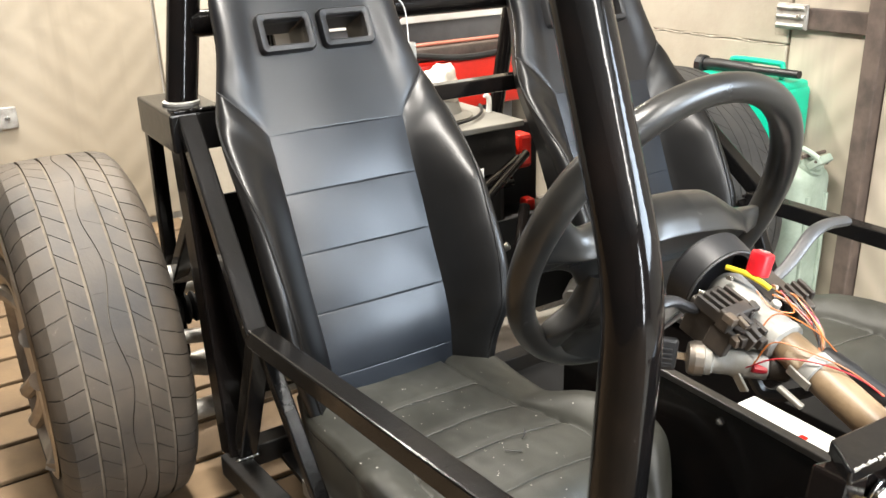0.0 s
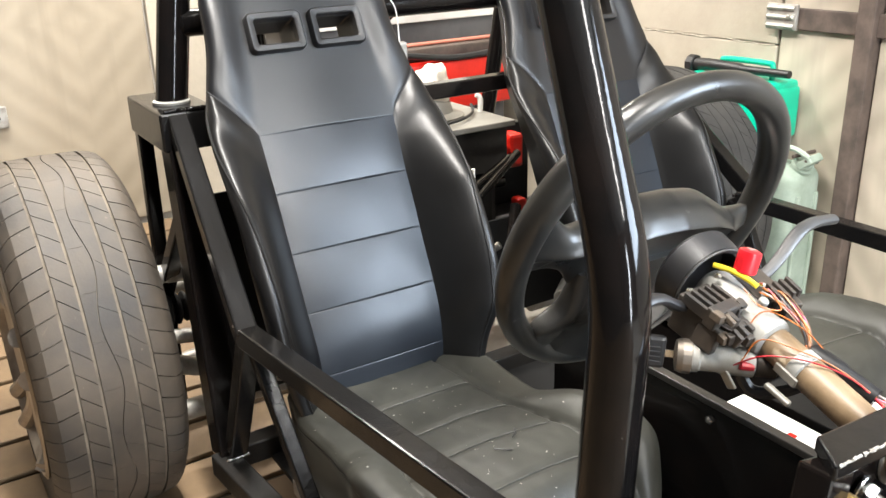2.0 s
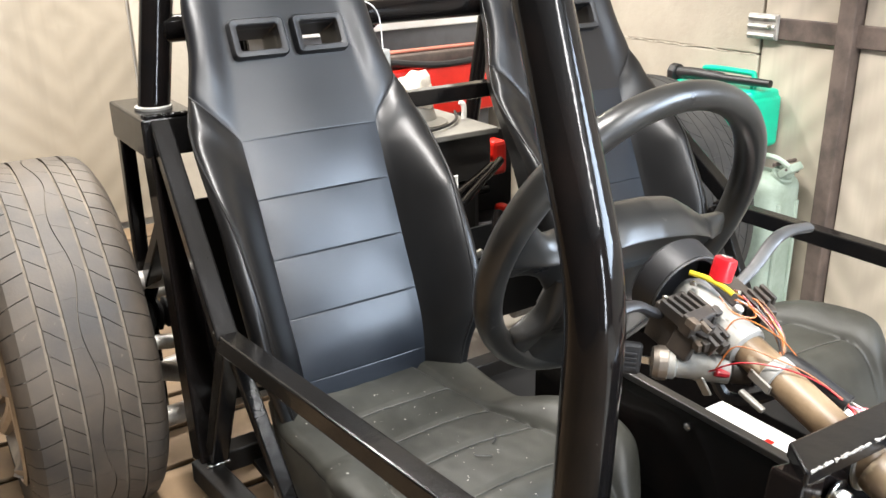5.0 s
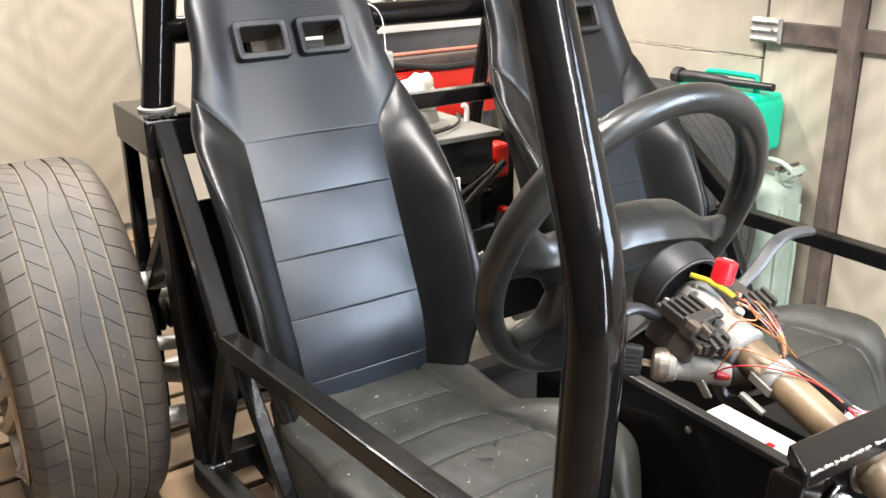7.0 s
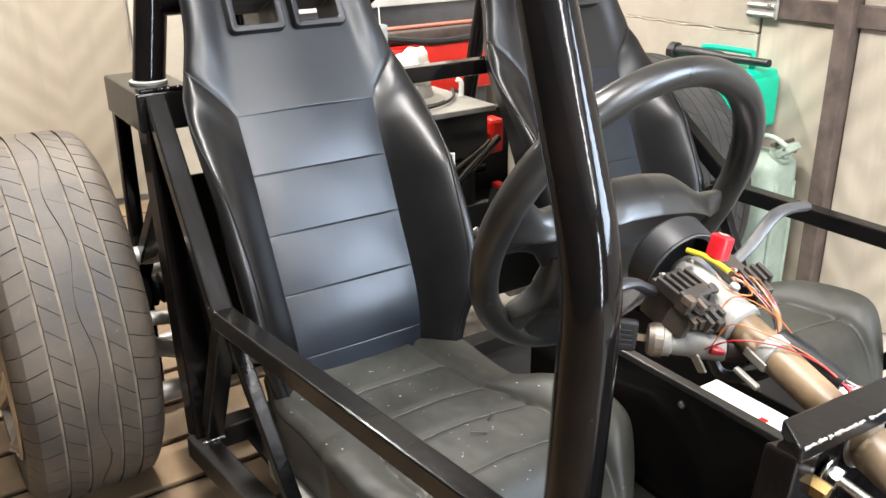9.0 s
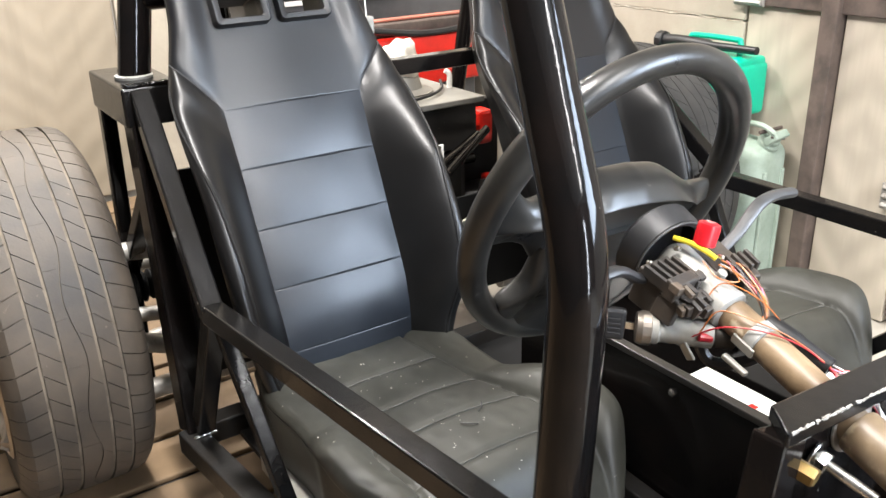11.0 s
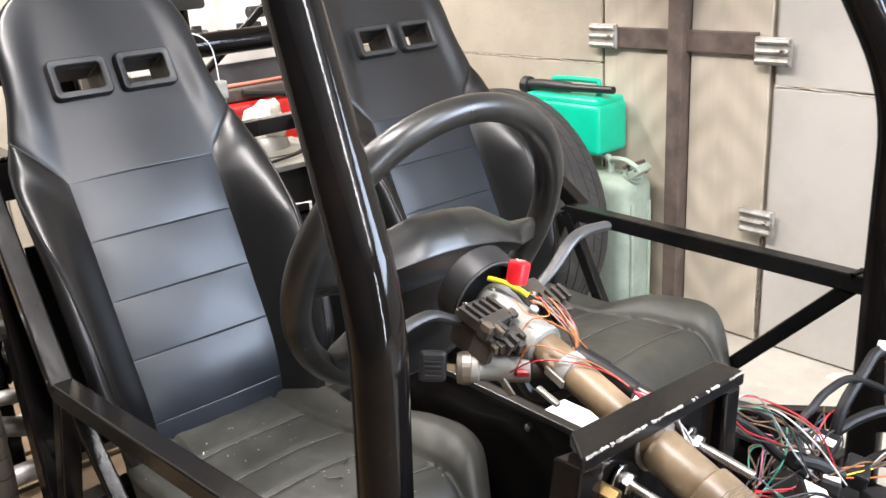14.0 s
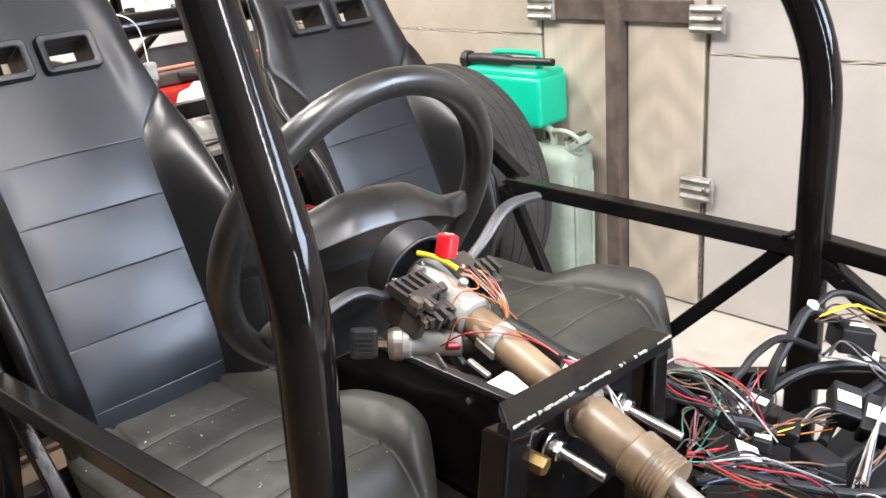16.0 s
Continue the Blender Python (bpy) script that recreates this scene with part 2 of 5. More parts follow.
def beam(p, q, w, h, bevel=0.003, up=(0, 0, 1), roll=0.0):
    """A box section from p to q, w across and h along up."""
    p, q = Vector(p), Vector(q)
    d = (q - p).normalized()
    u = Vector(up)
    u = (u - d * u.dot(d))
    if u.length < 1e-4:
        u = Vector((0, 1, 0)) - d * d.y
    u.normalize()
    s = d.cross(u)
    L = (q - p).length
    bm = block((-w / 2, -h / 2, 0), (w / 2, h / 2, L), bevel, 2)
    m = Matrix((s, u, d)).transposed().to_4x4()
    m.translation = p
    bm.transform(m @ Matrix.Rotation(radians(roll), 4, "Z"))
    return bm


def smooth_path(pts, n):
    """Points on a Catmull-Rom line through pts."""
    P = [Vector(p) for p in pts]
    P = [P[0] * 2 - P[1]] + P + [P[-1] * 2 - P[-2]]
    out = []
    for i in range(1, len(P) - 2):
        for k in range(n):
            t = k / n
            a, b, c, d = P[i - 1:i + 3]
            out.append(0.5 * (2 * b + (c - a) * t + (2 * a - 5 * b + 4 * c - d) * t * t + (3 * b - a - 3 * c + d) * t ** 3))
    out.append(P[-2].copy())
    return out


def sweep(pts, r, seg=10, closed=False, bm=None, flat=1.0):
    """A tube along pts; r a number or one for each point."""
    bm = bm or bmesh.new()
    n = len(pts)
    pts = [Vector(p) for p in pts]
    nrm = None
    rings = []
    for i, p in enumerate(pts):
        if closed:
            d = pts[(i + 1) % n] - pts[i - 1]
        else:
            d = pts[min(i + 1, n - 1)] - pts[max(i - 1, 0)]
        d.normalize()
        if nrm is None:
            nrm = Vector((0, 0, 1)) if abs(d.z) < 0.9 else Vector((1, 0, 0))
        nrm = (nrm - d * nrm.dot(d)).normalized()
        s = d.cross(nrm)
        rr = r[i] if isinstance(r, (list, tuple)) else r
        rings.append([bm.verts.new(p + (nrm * math.cos(a) * flat + s * math.sin(a)) * rr) for a in (2 * math.pi * k / seg for k in range(seg))])
    for i in range(n if closed else n - 1):
        a, b = rings[i], rings[(i + 1) % n]
        for k in range(seg):
            bm.faces.new((a[k], a[(k + 1) % seg], b[(k + 1) % seg], b[k]))
    if not closed:
        bm.faces.new(rings[0])
        bm.faces.new(rings[-1])
    return bm


def rod(p, q, r, seg=16, bevel=0.0):
    """A straight round bar with eased ends."""
    p, q = Vector(p), Vector(q)
    d = (q - p).normalized()
    e = bevel or min(r * 0.15, (q - p).length * 0.1)
    return sweep([p, p + d * e, q - d * e, q], [r - e, r, r, r - e], seg)


def lathe(profile, axis_at, axis_dir, seg=32, up=(0, 0, 1)):
    """Turns (radius, along) pairs round an axis."""
    bm = bmesh.new()
    d = Vector(axis_dir).normalized()
    u = Vector(up)
    u = (u - d * u.dot(d))
    if u.length < 1e-3:
        u = Vector((1, 0, 0)) - d * d.x
    u.normalize()
    s = d.cross(u)
    o = Vector(axis_at)
    rings = [[bm.verts.new(o + d * h + (u * math.cos(a) + s * math.sin(a)) * r) for a in (2 * math.pi * k / seg for k in range(seg))] for r, h in profile]
    for a, b in zip(rings, rings[1:]):
        for k in range(seg):
            bm.faces.new((a[k], a[(k + 1) % seg], b[(k + 1) % seg], b[k]))
    for ring in (rings[0], rings[-1]):
        bm.faces.new(ring)
    return bm


def interp(x, table):
    """Smooth value at x from (x, value) pairs."""
    if x <= table[0][0]:
        return table[0][1]
    for (a, va), (b, vb) in zip(table, table[1:]):
        if x <= b:
            break
    else:
        return table[-1][1]
    i = table.index((a, va))
    n = len(table)
    slope = [(table[k + 1][1] - table[k][1]) / (table[k + 1][0] - table[k][0]) for k in range(n - 1)]

    def tangent(k):
        if k in (0, n - 1):
            return slope[0] if k == 0 else slope[-1]
        p, q = slope[k - 1], slope[k]
        return 0.0 if p * q <= 0 else 2 * p * q / (p + q)
    h = b - a
    t = (x - a) / h
    return ((2 * t ** 3 - 3 * t * t + 1) * va + (t ** 3 - 2 * t * t + t) * h * tangent(i) + (3 * t * t - 2 * t ** 3) * vb + (t ** 3 - t * t) * h * tangent(i + 1))


# ---- the garage ----
WX, BY, FY, LX, TOP = 1.09, 2.80, -3.8, -2.6, 2.4
floor = obj("floor", block((LX - 0.1, FY - 3.0, -0.10), (WX + 0.12, BY + 0.12, 0.0)), CONCRETE, smooth=False)
tagged(floor, "worn pale concrete garage floor with dusty stains", "floor", kind="structure")
ceiling = obj("ceiling", block((LX - 0.1, FY - 0.1, TOP), (WX + 0.12, BY + 0.12, TOP + 0.1)), PLAIN, smooth=False)
tagged(ceiling, "plain painted garage ceiling", "ceiling", kind="structure")
# unseen side and front walls, made near-black so the gloss paint reflects less
wall_l = obj("wall_west", block((LX - 0.1, FY, 0.001), (LX, BY, TOP - 0.001)), DIM_BACKING, smooth=False)
tagged(wall_l, "unseen garage side wall, darkened to dim reflections", "wall", kind="structure")
wall_s = obj("wall_south", block((LX, FY - 0.12, 0.001), (-0.75, FY, TOP - 0.001)), DIM_BACKING, smooth=False)
part("pier", block((-0.49, FY - 0.12, 0.001), (WX, FY, TOP - 0.001)), DIM_BACKING, wall_s, smooth=False)
part("lintel", block((-0.749, FY - 0.12, 2.0), (-0.491, FY, TOP - 0.001)), DIM_BACKING, wall_s, smooth=False)
tagged(wall_s, "unseen front wall of the garage with a doorway, darkened to dim reflections", "wall", kind="structure")
wall_r = obj("wall_east", block((WX + 0.012, -0.92, 0.001), (WX + 0.12, BY + 0.1, TOP - 0.001)), PLAIN, smooth=False)
part("lintel", block((WX + 0.012, FY, 2.02), (WX + 0.12, -0.922, TOP - 0.001)), PLAIN, wall_r, smooth=False)
part("parapet", block((WX + 0.012, -3.179, 0.001), (WX + 0.12, -0.922, 0.99)), PLAIN, wall_r, smooth=False)
part("window_sill", block((WX - 0.03, -3.179, 0.991), (WX + 0.12, -0.922, 1.012), 0.003), WHITE, wall_r, smooth=False)
part("pier", block((WX + 0.012, FY, 0.001), (WX + 0.12, -3.18, 2.019)), PLAIN, wall_r, smooth=False)
tagged(wall_r, "garage side wall behind pale lining boards", "wall", kind="structure")
wall_b = obj("wall_north", block((LX, BY + 0.014, 0.001), (WX + 0.01, BY + 0.12, TOP - 0.001)), PLAIN, smooth=False)
tagged(wall_b, "garage rear wall behind pressed boards", "wall", kind="structure")

# lining boards of the side wall, doors with a post and strap hinges
for y0, y1, z0, z1, m in ((1.165, BY + 0.01, 0.002, 0.675, BLOCK), (1.165, BY + 0.01, 0.6785, 2.0, BLOCK), (0.935, 1.157, 0.004, 2.0, BOARD_SIDE),
                          (0.672, 0.885, 0.004, 2.0, BOARD_SIDE), (-0.9, 0.658, 0.004, 0.6505, BOARD_PALE), (-0.9, 0.658, 0.654, 2.0, BOARD_PALE)):
    part("panel", block((WX - 0.012, y0, z0), (WX + 0.012, y1, z1), 0.004), m, wall_r, smooth=False)
part("batten", block((WX - 0.045, 0.888, 0.03), (WX + 0.012, 0.932, 2.0), 0.004), RUSTBROWN, wall_r, "dark brown upright door post")
part("strap", block((WX - 0.026, 0.70, 0.722), (WX - 0.0125, 1.135, 0.775), 0.003), RUSTBROWN, wall_r, "dark brown strap across the doors")


def hinge(y, z):
    e = thing("hinge", "galvanised folded steel hinge on the door boards", "hinge", "door hinges")
    for k in range(3):
        part("knuckle", sweep([(WX - 0.034, y - 0.04, z - 0.022 + k * 0.022), (WX - 0.034, y + 0.04, z - 0.022 + k * 0.022)], 0.009, 8, flat=0.8), GALV, e)
    part("plate", block((WX - 0.036, y - 0.046, z - 0.032), (WX - 0.0265, y + 0.046, z + 0.032), 0.003), GALV, e)
    part("screw", rod((WX - 0.048, y - 0.028, z + 0.002), (WX - 0.036, y - 0.028, z + 0.002), 0.005, 8), STEEL, e)
    return e


hinge(1.145, 0.752)
hinge(0.655, 0.735)
hinge(0.672, 0.328)

for x0, x1, m in ((-1.9, -0.72, BOARD_BACK), (-0.712, -0.105, BOARD_BACK), (-0.095, 1.07, BLOCK)):
    part("panel", block((x0, BY - 0.012, 0.03), (x1, BY + 0.014, 2.0), 0.004), m, wall_b, smooth=False)

# added dark sheet below the boards: shade in their gaps
part("gap_shade", block((-2.56, -3.47, 0.0004), (-0.11, BY, 0.0018)), DIM_BACKING, floor, "dark sheet standing for shade in the board gaps", smooth=False)
# tan boards on the floor beside and under the car;
# the unseen front rows are added to darken reflections in the paint
for k in range(44):
    y0 = -3.456 + 0.142 * k
    pl = part("plank", block((-2.55, y0, 0.002), (-0.12, y0 + 0.124, 0.014), 0.003), PLYWOOD, floor, smooth=False)

# ---- chassis ----
FX = 0.012
chassis = thing("car_chassis", "gloss black welded tube chassis of an unfinished kit car", "car frame")


def bent(points, bend=0.09, n=7):
    """A bent tube's line: straight runs with rounded corners."""
    P = [Vector(p) for p in points]
    out = [P[0]]
    for a, b, c in zip(P, P[1:], P[2:]):
        u, v = (a - b).normalized(), (c - b).normalized()
        s, e = b + u * bend, b + v * bend
        for k in range(n + 1):
            t = k / n
            out.append(s * (1 - t) ** 2 + b * 2 * t * (1 - t) + e * t * t)
    out.append(P[-1])
    return out


for sx in (-1, 1):
    # front pillar of the cage, rising and bending back
    line = bent([(-0.475, 0.141, 0.06), (-0.436, 0.143, 0.746), (-0.409, 0.286, 1.053), (-0.40, 0.55, 1.42), (-0.40, 1.05, 1.46)], 0.055) if sx < 0 else bent([(0.455, 0.120, 0.06), (0.455, 0.120, 0.785), (0.415, 0.252, 1.06), (0.40, 0.55, 1.42), (0.40, 1.05, 1.46)])
    part("front_pillar", sweep(line, 0.0245 if sx < 0 else 0.0262, 24), PAINT, chassis, "glossy black bent roll cage tube")
    part("side_rail", beam((0.527 * sx, 0.800, 0.464), (0.462 * sx, 0.150 if sx < 0 else 0.118, 0.472 if sx < 0 else 0.488), 0.030, 0.030), PAINT_SATIN, chassis)
    part("shoulder_tube", beam((0.527 * sx if sx < 0 else 0.560, 0.792, 0.462), (0.502 * sx if sx < 0 else 0.545, 1.090 if sx < 0 else 1.12, 0.722 if sx < 0 else 0.70), 0.032, 0.030), PAINT_SATIN, chassis)
    part("main_upright", beam((0.500 * sx, 1.112, 0.690), (0.526 * sx, 0.962, 0.175), 0.046, 0.054, 0.004, up=(0, 1, 0)), PAINT, chassis)
    part("strut", beam((0.522 * sx, 0.800, 0.455), (0.525 * sx, 0.925, 0.20), 0.030, 0.030, up=(0, 1, 0)), PAINT_SATIN, chassis)
    part("strut", beam((0.520 * sx, 0.795, 0.460), (0.495 * sx, 0.620, 0.165), 0.022, 0.024, up=(0, 1, 0)), PAINT_SATIN, chassis)
    part("rear_upright", beam((0.515 * sx, 1.270, 0.700), (0.52 * sx, 1.285, 0.12), 0.025, 0.025, up=(0, 1, 0)), PAINT, chassis)
    part("bracket_plate", block(tuple(min(a, b) for a, b in zip((0.435 * sx, 1.080, 0.672), (0.532 * sx, 1.285, 0.735))), tuple(max(a, b) for a, b in zip((0.435 * sx, 1.080, 0.672), (0.532 * sx, 1.285, 0.735))), 0.004), PAINT_SATIN, chassis, "dusty black bracket under the cage")
    part("weld_bead", lathe([(0.0275, -0.003), (0.0305, -0.002), (0.0310, 0.002), (0.0275, 0.004)], (0.486 * sx, 1.170, 0.737), (0, 0, 1), 24), ZINC, chassis, "bare weld round the tube's foot")
    part("rear_hoop_leg", sweep([(0.486 * sx, 1.170, 0.730), (0.452 * sx, 1.175, 0.94), (0.41 * sx, 1.18, 1.25), (0.36 * sx, 1.18, 1.5)], 0.0265, 24), PAINT, chassis)
    part("rear_diagonal", beam((0.505 * sx, 1.110, 0.560), (0.520 * sx, 1.275, 0.360), 0.028, 0.028, up=(0, 1, 0)), PAINT, chassis)
    part("lower_rail", beam((0.540 * sx, 0.960, 0.165), (0.462 * sx, 0.150, 0.165), 0.040, 0.040), PAINT_DULL, chassis)
    part("rear_stay", rod((0.296 * sx, 1.29, 1.02), (0.252 * sx, 1.31, 0.48), 0.018) if sx < 0 else rod((0.560, 1.60, 1.02), (0.470, 1.64, 0.38), 0.021), PAINT, chassis)
part("rear_hoop_cross", rod((-0.46, 1.165, 0.862), (0.46, 1.165, 0.862), 0.0225, 20), PAINT, chassis)
part("seat_bar", beam((-0.44, 1.115, 0.702), (0.44, 1.115, 0.702), 0.030, 0.030), PAINT, chassis)
part("brace", beam((0.466, 0.160, 0.485), (0.505, 0.473, 0.165), 0.026, 0.026, up=(0, 1, 0)), PAINT_SATIN, chassis)
part("nose_rail", beam((0.455, 0.100, 0.500), (0.455, -0.60, 0.44), 0.030, 0.030), PAINT, chassis)
part("nose_brace", beam((0.455, 0.108, 0.478), (0.455, -0.30, 0.21), 0.028, 0.028, up=(0, 1, 0)), PAINT_SATIN, chassis)
part("nose_lower_rail", beam((0.455, 0.36, 0.182), (0.455, -0.20, 0.380), 0.030, 0.030), PAINT, chassis)
part("floor_pan", block((-0.46, -0.5, 0.148), (0.46, 1.0, 0.158)), MATT_BLACK, chassis, smooth=False)
# added black sheets that stand for the darkness behind the seats
for x0, x1, z1 in ((-0.455, -0.141, 0.575), (-0.14, 0.12, 0.44), (0.121, 0.46, 0.40)):
    part("shade_sheet", block((x0, 1.135, 0.17), (x1, 1.141, z1), 0.001), MATT_BLACK, chassis, "added black sheet for the shade behind the seats", smooth=False)
part("rear_sill", beam((-0.52, 0.960, 0.17), (0.52, 0.960, 0.17), 0.04, 0.04), PAINT_DULL, chassis)
# column bracket
hoop = beam((-0.360, 0.0125, 0.6285), (-0.131, 0.0125, 0.6165), 0.034, 0.014, 0.0025)
for v in hoop.verts:
    if v.co.x < -0.30 and v.co.y > 0.0125:
        v.co.x += 0.022
part("column_hoop", hoop, PAINT_SATIN, chassis, "gloss black column hoop with chipped edge")
part("column_hoop_leg", beam((-0.346, 0.012, 0.622), (-0.445, -0.005, 0.18), 0.030, 0.030, 0.003, up=(0, 1, 0)), PAINT, chassis)
part("column_hoop_leg", beam((-0.146, 0.012, 0.610), (-0.176, 0.012, 0.16), 0.024, 0.030, 0.003, up=(0, 1, 0)), PAINT, chassis)


def pierced_plate(x0, x1, z0, z1, hx, hz, r, y0, y1, n=32):
    """A plate across the hoop with a round opening for the column."""
    bm = bmesh.new()
    def outer(a):
        c, d = math.cos(a), math.sin(a)
        k = min(((x1 - hx) if c > 0 else (hx - x0)) / max(abs(c), 1e-6), ((z1 - hz) if d > 0 else (hz - z0)) / max(abs(d), 1e-6))
        return hx + c * k, hz + d * k
    rings = []
    for y in (y0, y1):
        rings.append([bm.verts.new((hx + r * math.cos(2 * math.pi * k / n), y, hz + r * math.sin(2 * math.pi * k / n))) for k in range(n)])
        rings.append([bm.verts.new((p[0], y, p[1])) for p in (outer(2 * math.pi * k / n) for k in range(n))])
    fi, fo, bi, bo = rings
    for k in range(n):
        m = (k + 1) % n
        for quad in ((fi[k], fi[m], fo[m], fo[k]), (bi[k], bi[m], bo[m], bo[k]), (fi[k], fi[m], bi[m], bi[k]), (fo[k], fo[m], bo[m], bo[k])):
            bm.faces.new(quad)
    return bm


part("column_plate", pierced_plate(-0.345, -0.170, 0.500, 0.6195, -0.2525, 0.5980, 0.0205, 0.010, 0.015), PAINT, chassis, "gloss black plate pierced for the column", smooth=False)
part("shim_ring", lathe([(0.0225, 0.0), (0.0270, 0.0), (0.0270, 0.002), (0.0225, 0.002)], (-0.2505, 0.0075, 0.5965), (0, 1, 0.0), 32), ZINC, chassis, "bare grey shim round the column", sharp=20)


# ---- wheels ----
def road_wheel(sx):
    cx, cy, cz, R, W = (-0.688 if sx < 0 else 0.71), (1.264 if sx < 0 else 1.235), 0.325, 0.325, 0.104
    e = thing("road_wheel", "worn road tyre with dusty tread on a dull alloy rim", "wheel", "road wheels")
    prof = [(0.225, -W + 0.01), (0.245, -W), (0.285, -W - 0.004), (0.306, -W + 0.008), (0.314, -W + 0.022), (0.318, -W + 0.06), (0.319, 0.0),
            (0.318, W - 0.06), (0.314, W - 0.022), (0.306, W - 0.008), (0.285, W + 0.004), (0.245, W), (0.225, W - 0.01)]
    part("tyre", lathe(prof, (cx, cy, cz), (1, 0, 0), 96), RUBBER_DARK, e, "black rubber carcass")
    if sx:
        up = 0.0 if sx < 0 else 0.0032
        part("groove_floor", lathe([(0.3135 + up, -0.092), (0.3175 + up, -0.070), (0.3195 + up, -0.040), (0.3200 + up, 0.0), (0.3195 + up, 0.040), (0.3175 + up, 0.070), (0.3135 + up, 0.092)], (cx, cy, cz), (1, 0, 0), 96), DUSTGROOVE if sx < 0 else RUBBER_GREY, e, "dust-filled tread grooves" if sx < 0 else "dark tread grooves")
    # tread: ribs and slanted blocks standing proud of the grooves
    bm = bmesh.new()
    N = 54
    da = 2 * math.pi / N
    def rad(x):
        return interp(abs(x), [(0, R), (0.055, R - 0.0015), (0.086, R - 0.006), (0.099, R - 0.018), (0.108, R - 0.036)])
    def strip(xa, xb, a0, a1, skew, n=4, k=5, wave=0):
        rows = []
        for j in range(k + 1):
            row = []
            for i in range(n + 1):
                x = xa + (xb - xa) * i / n
                a = a0 + (a1 - a0) * j / k + skew * (i / n)
                if wave:
                    x += 0.0065 * math.sin(a * 11) * (i / n if wave > 0 else 1 - i / n)
                r = rad(x)
                row.append(bm.verts.new((cx + x, cy + r * math.cos(a), cz + r * math.sin(a))))
            rows.append(row)
        for j in range(k):
            for i in range(n):
                bm.faces.new((rows[j][i], rows[j][i + 1], rows[j + 1][i + 1], rows[j + 1][i]))
        rim = [rows[0][i] for i in range(n + 1)] + [rows[j][n] for j in range(1, k + 1)] + [rows[k][i] for i in range(n - 1, -1, -1)] + [rows[j][0] for j in range(k - 1, 0, -1)]
        low = []
        for v in rim:
            d = Vector((0, v.co.y - cy, v.co.z - cz)).normalized() * 0.009
            low.append(bm.verts.new(v.co - d))
        m = len(rim)
        for i in range(m):
            bm.faces.new((rim[i], rim[(i + 1) % m], low[(i + 1) % m], low[i]))
    for i in range(N):
        a = i * da
        # shoulders: short curved blocks; each side of the middle: a rib with slanted cuts
        strip(-0.108, -0.0575, a, a + da * 0.945, -0.050, 5)
        strip(0.0625, 0.108, a, a + da * 0.945, 0.060, 5)
        strip(-0.0525, -0.0245, a, a + da * 0.955, 0.075, 3)
        strip(0.0315, 0.0575, a, a + da * 0.955, 0.075, 3)
        if i % 2 == 0:
            strip(-0.0195, 0.0035, a, a + da * 1.992, 0.0, 3, 10, 1)
            strip(0.0050, 0.0265, a + 0.6 * da, a + da * 2.585, 0.05, 3, 10, -1)
    part("tread", bm, RUBBER if sx < 0 else RUBBER_GREY, e, "grey-brown dusty tread blocks" if sx < 0 else "dark grey tread blocks", sharp=30)
    s = -1 if sx < 0 else 1
    rimp = [(0.228, W - 0.008), (0.236, W + 0.002), (0.228, W + 0.006), (0.216, W - 0.004), (0.205, W - 0.03), (0.200, 0.0), (0.205, -W + 0.02), (0.228, -W + 0.008)]
    part("rim", lathe(rimp, (cx, cy, cz), (s, 0, 0), 64), ALLOY, e, "dull alloy wheel rim")
    for k in range(5):
        for off in (-0.16, 0.16):
            a = k * 2 * math.pi / 5 + off + 0.3
            b2 = k * 2 * math.pi / 5 + off * 0.45 + 0.3
            pts = [(cx + s * x, cy + r * math.cos(t), cz + r * math.sin(t)) for x, r, t in ((0.070, 0.03, b2), (0.076, 0.09, b2), (0.084, 0.16, a), (0.098, 0.205, a), (0.108, 0.222, a))]
            part("spoke", sweep(smooth_path(pts, 4), 0.017, 10), ALLOY, e)
    part("hub", lathe([(0.062, -0.06), (0.062, 0.06), (0.052, 0.078), (0.030, 0.082), (0.028, 0.075), (0.0, 0.075)][:-1], (cx, cy, cz), (s, 0, 0), 32), ALLOY, e)
    part("disc", lathe([(0.15, -0.012), (0.15, 0.004), (0.06, 0.006), (0.06, -0.014)], (cx, cy, cz), (s, 0, 0), 40), ZINC, e, "grey brake disc")
    return e


road_wheel(-1)
road_wheel(1)

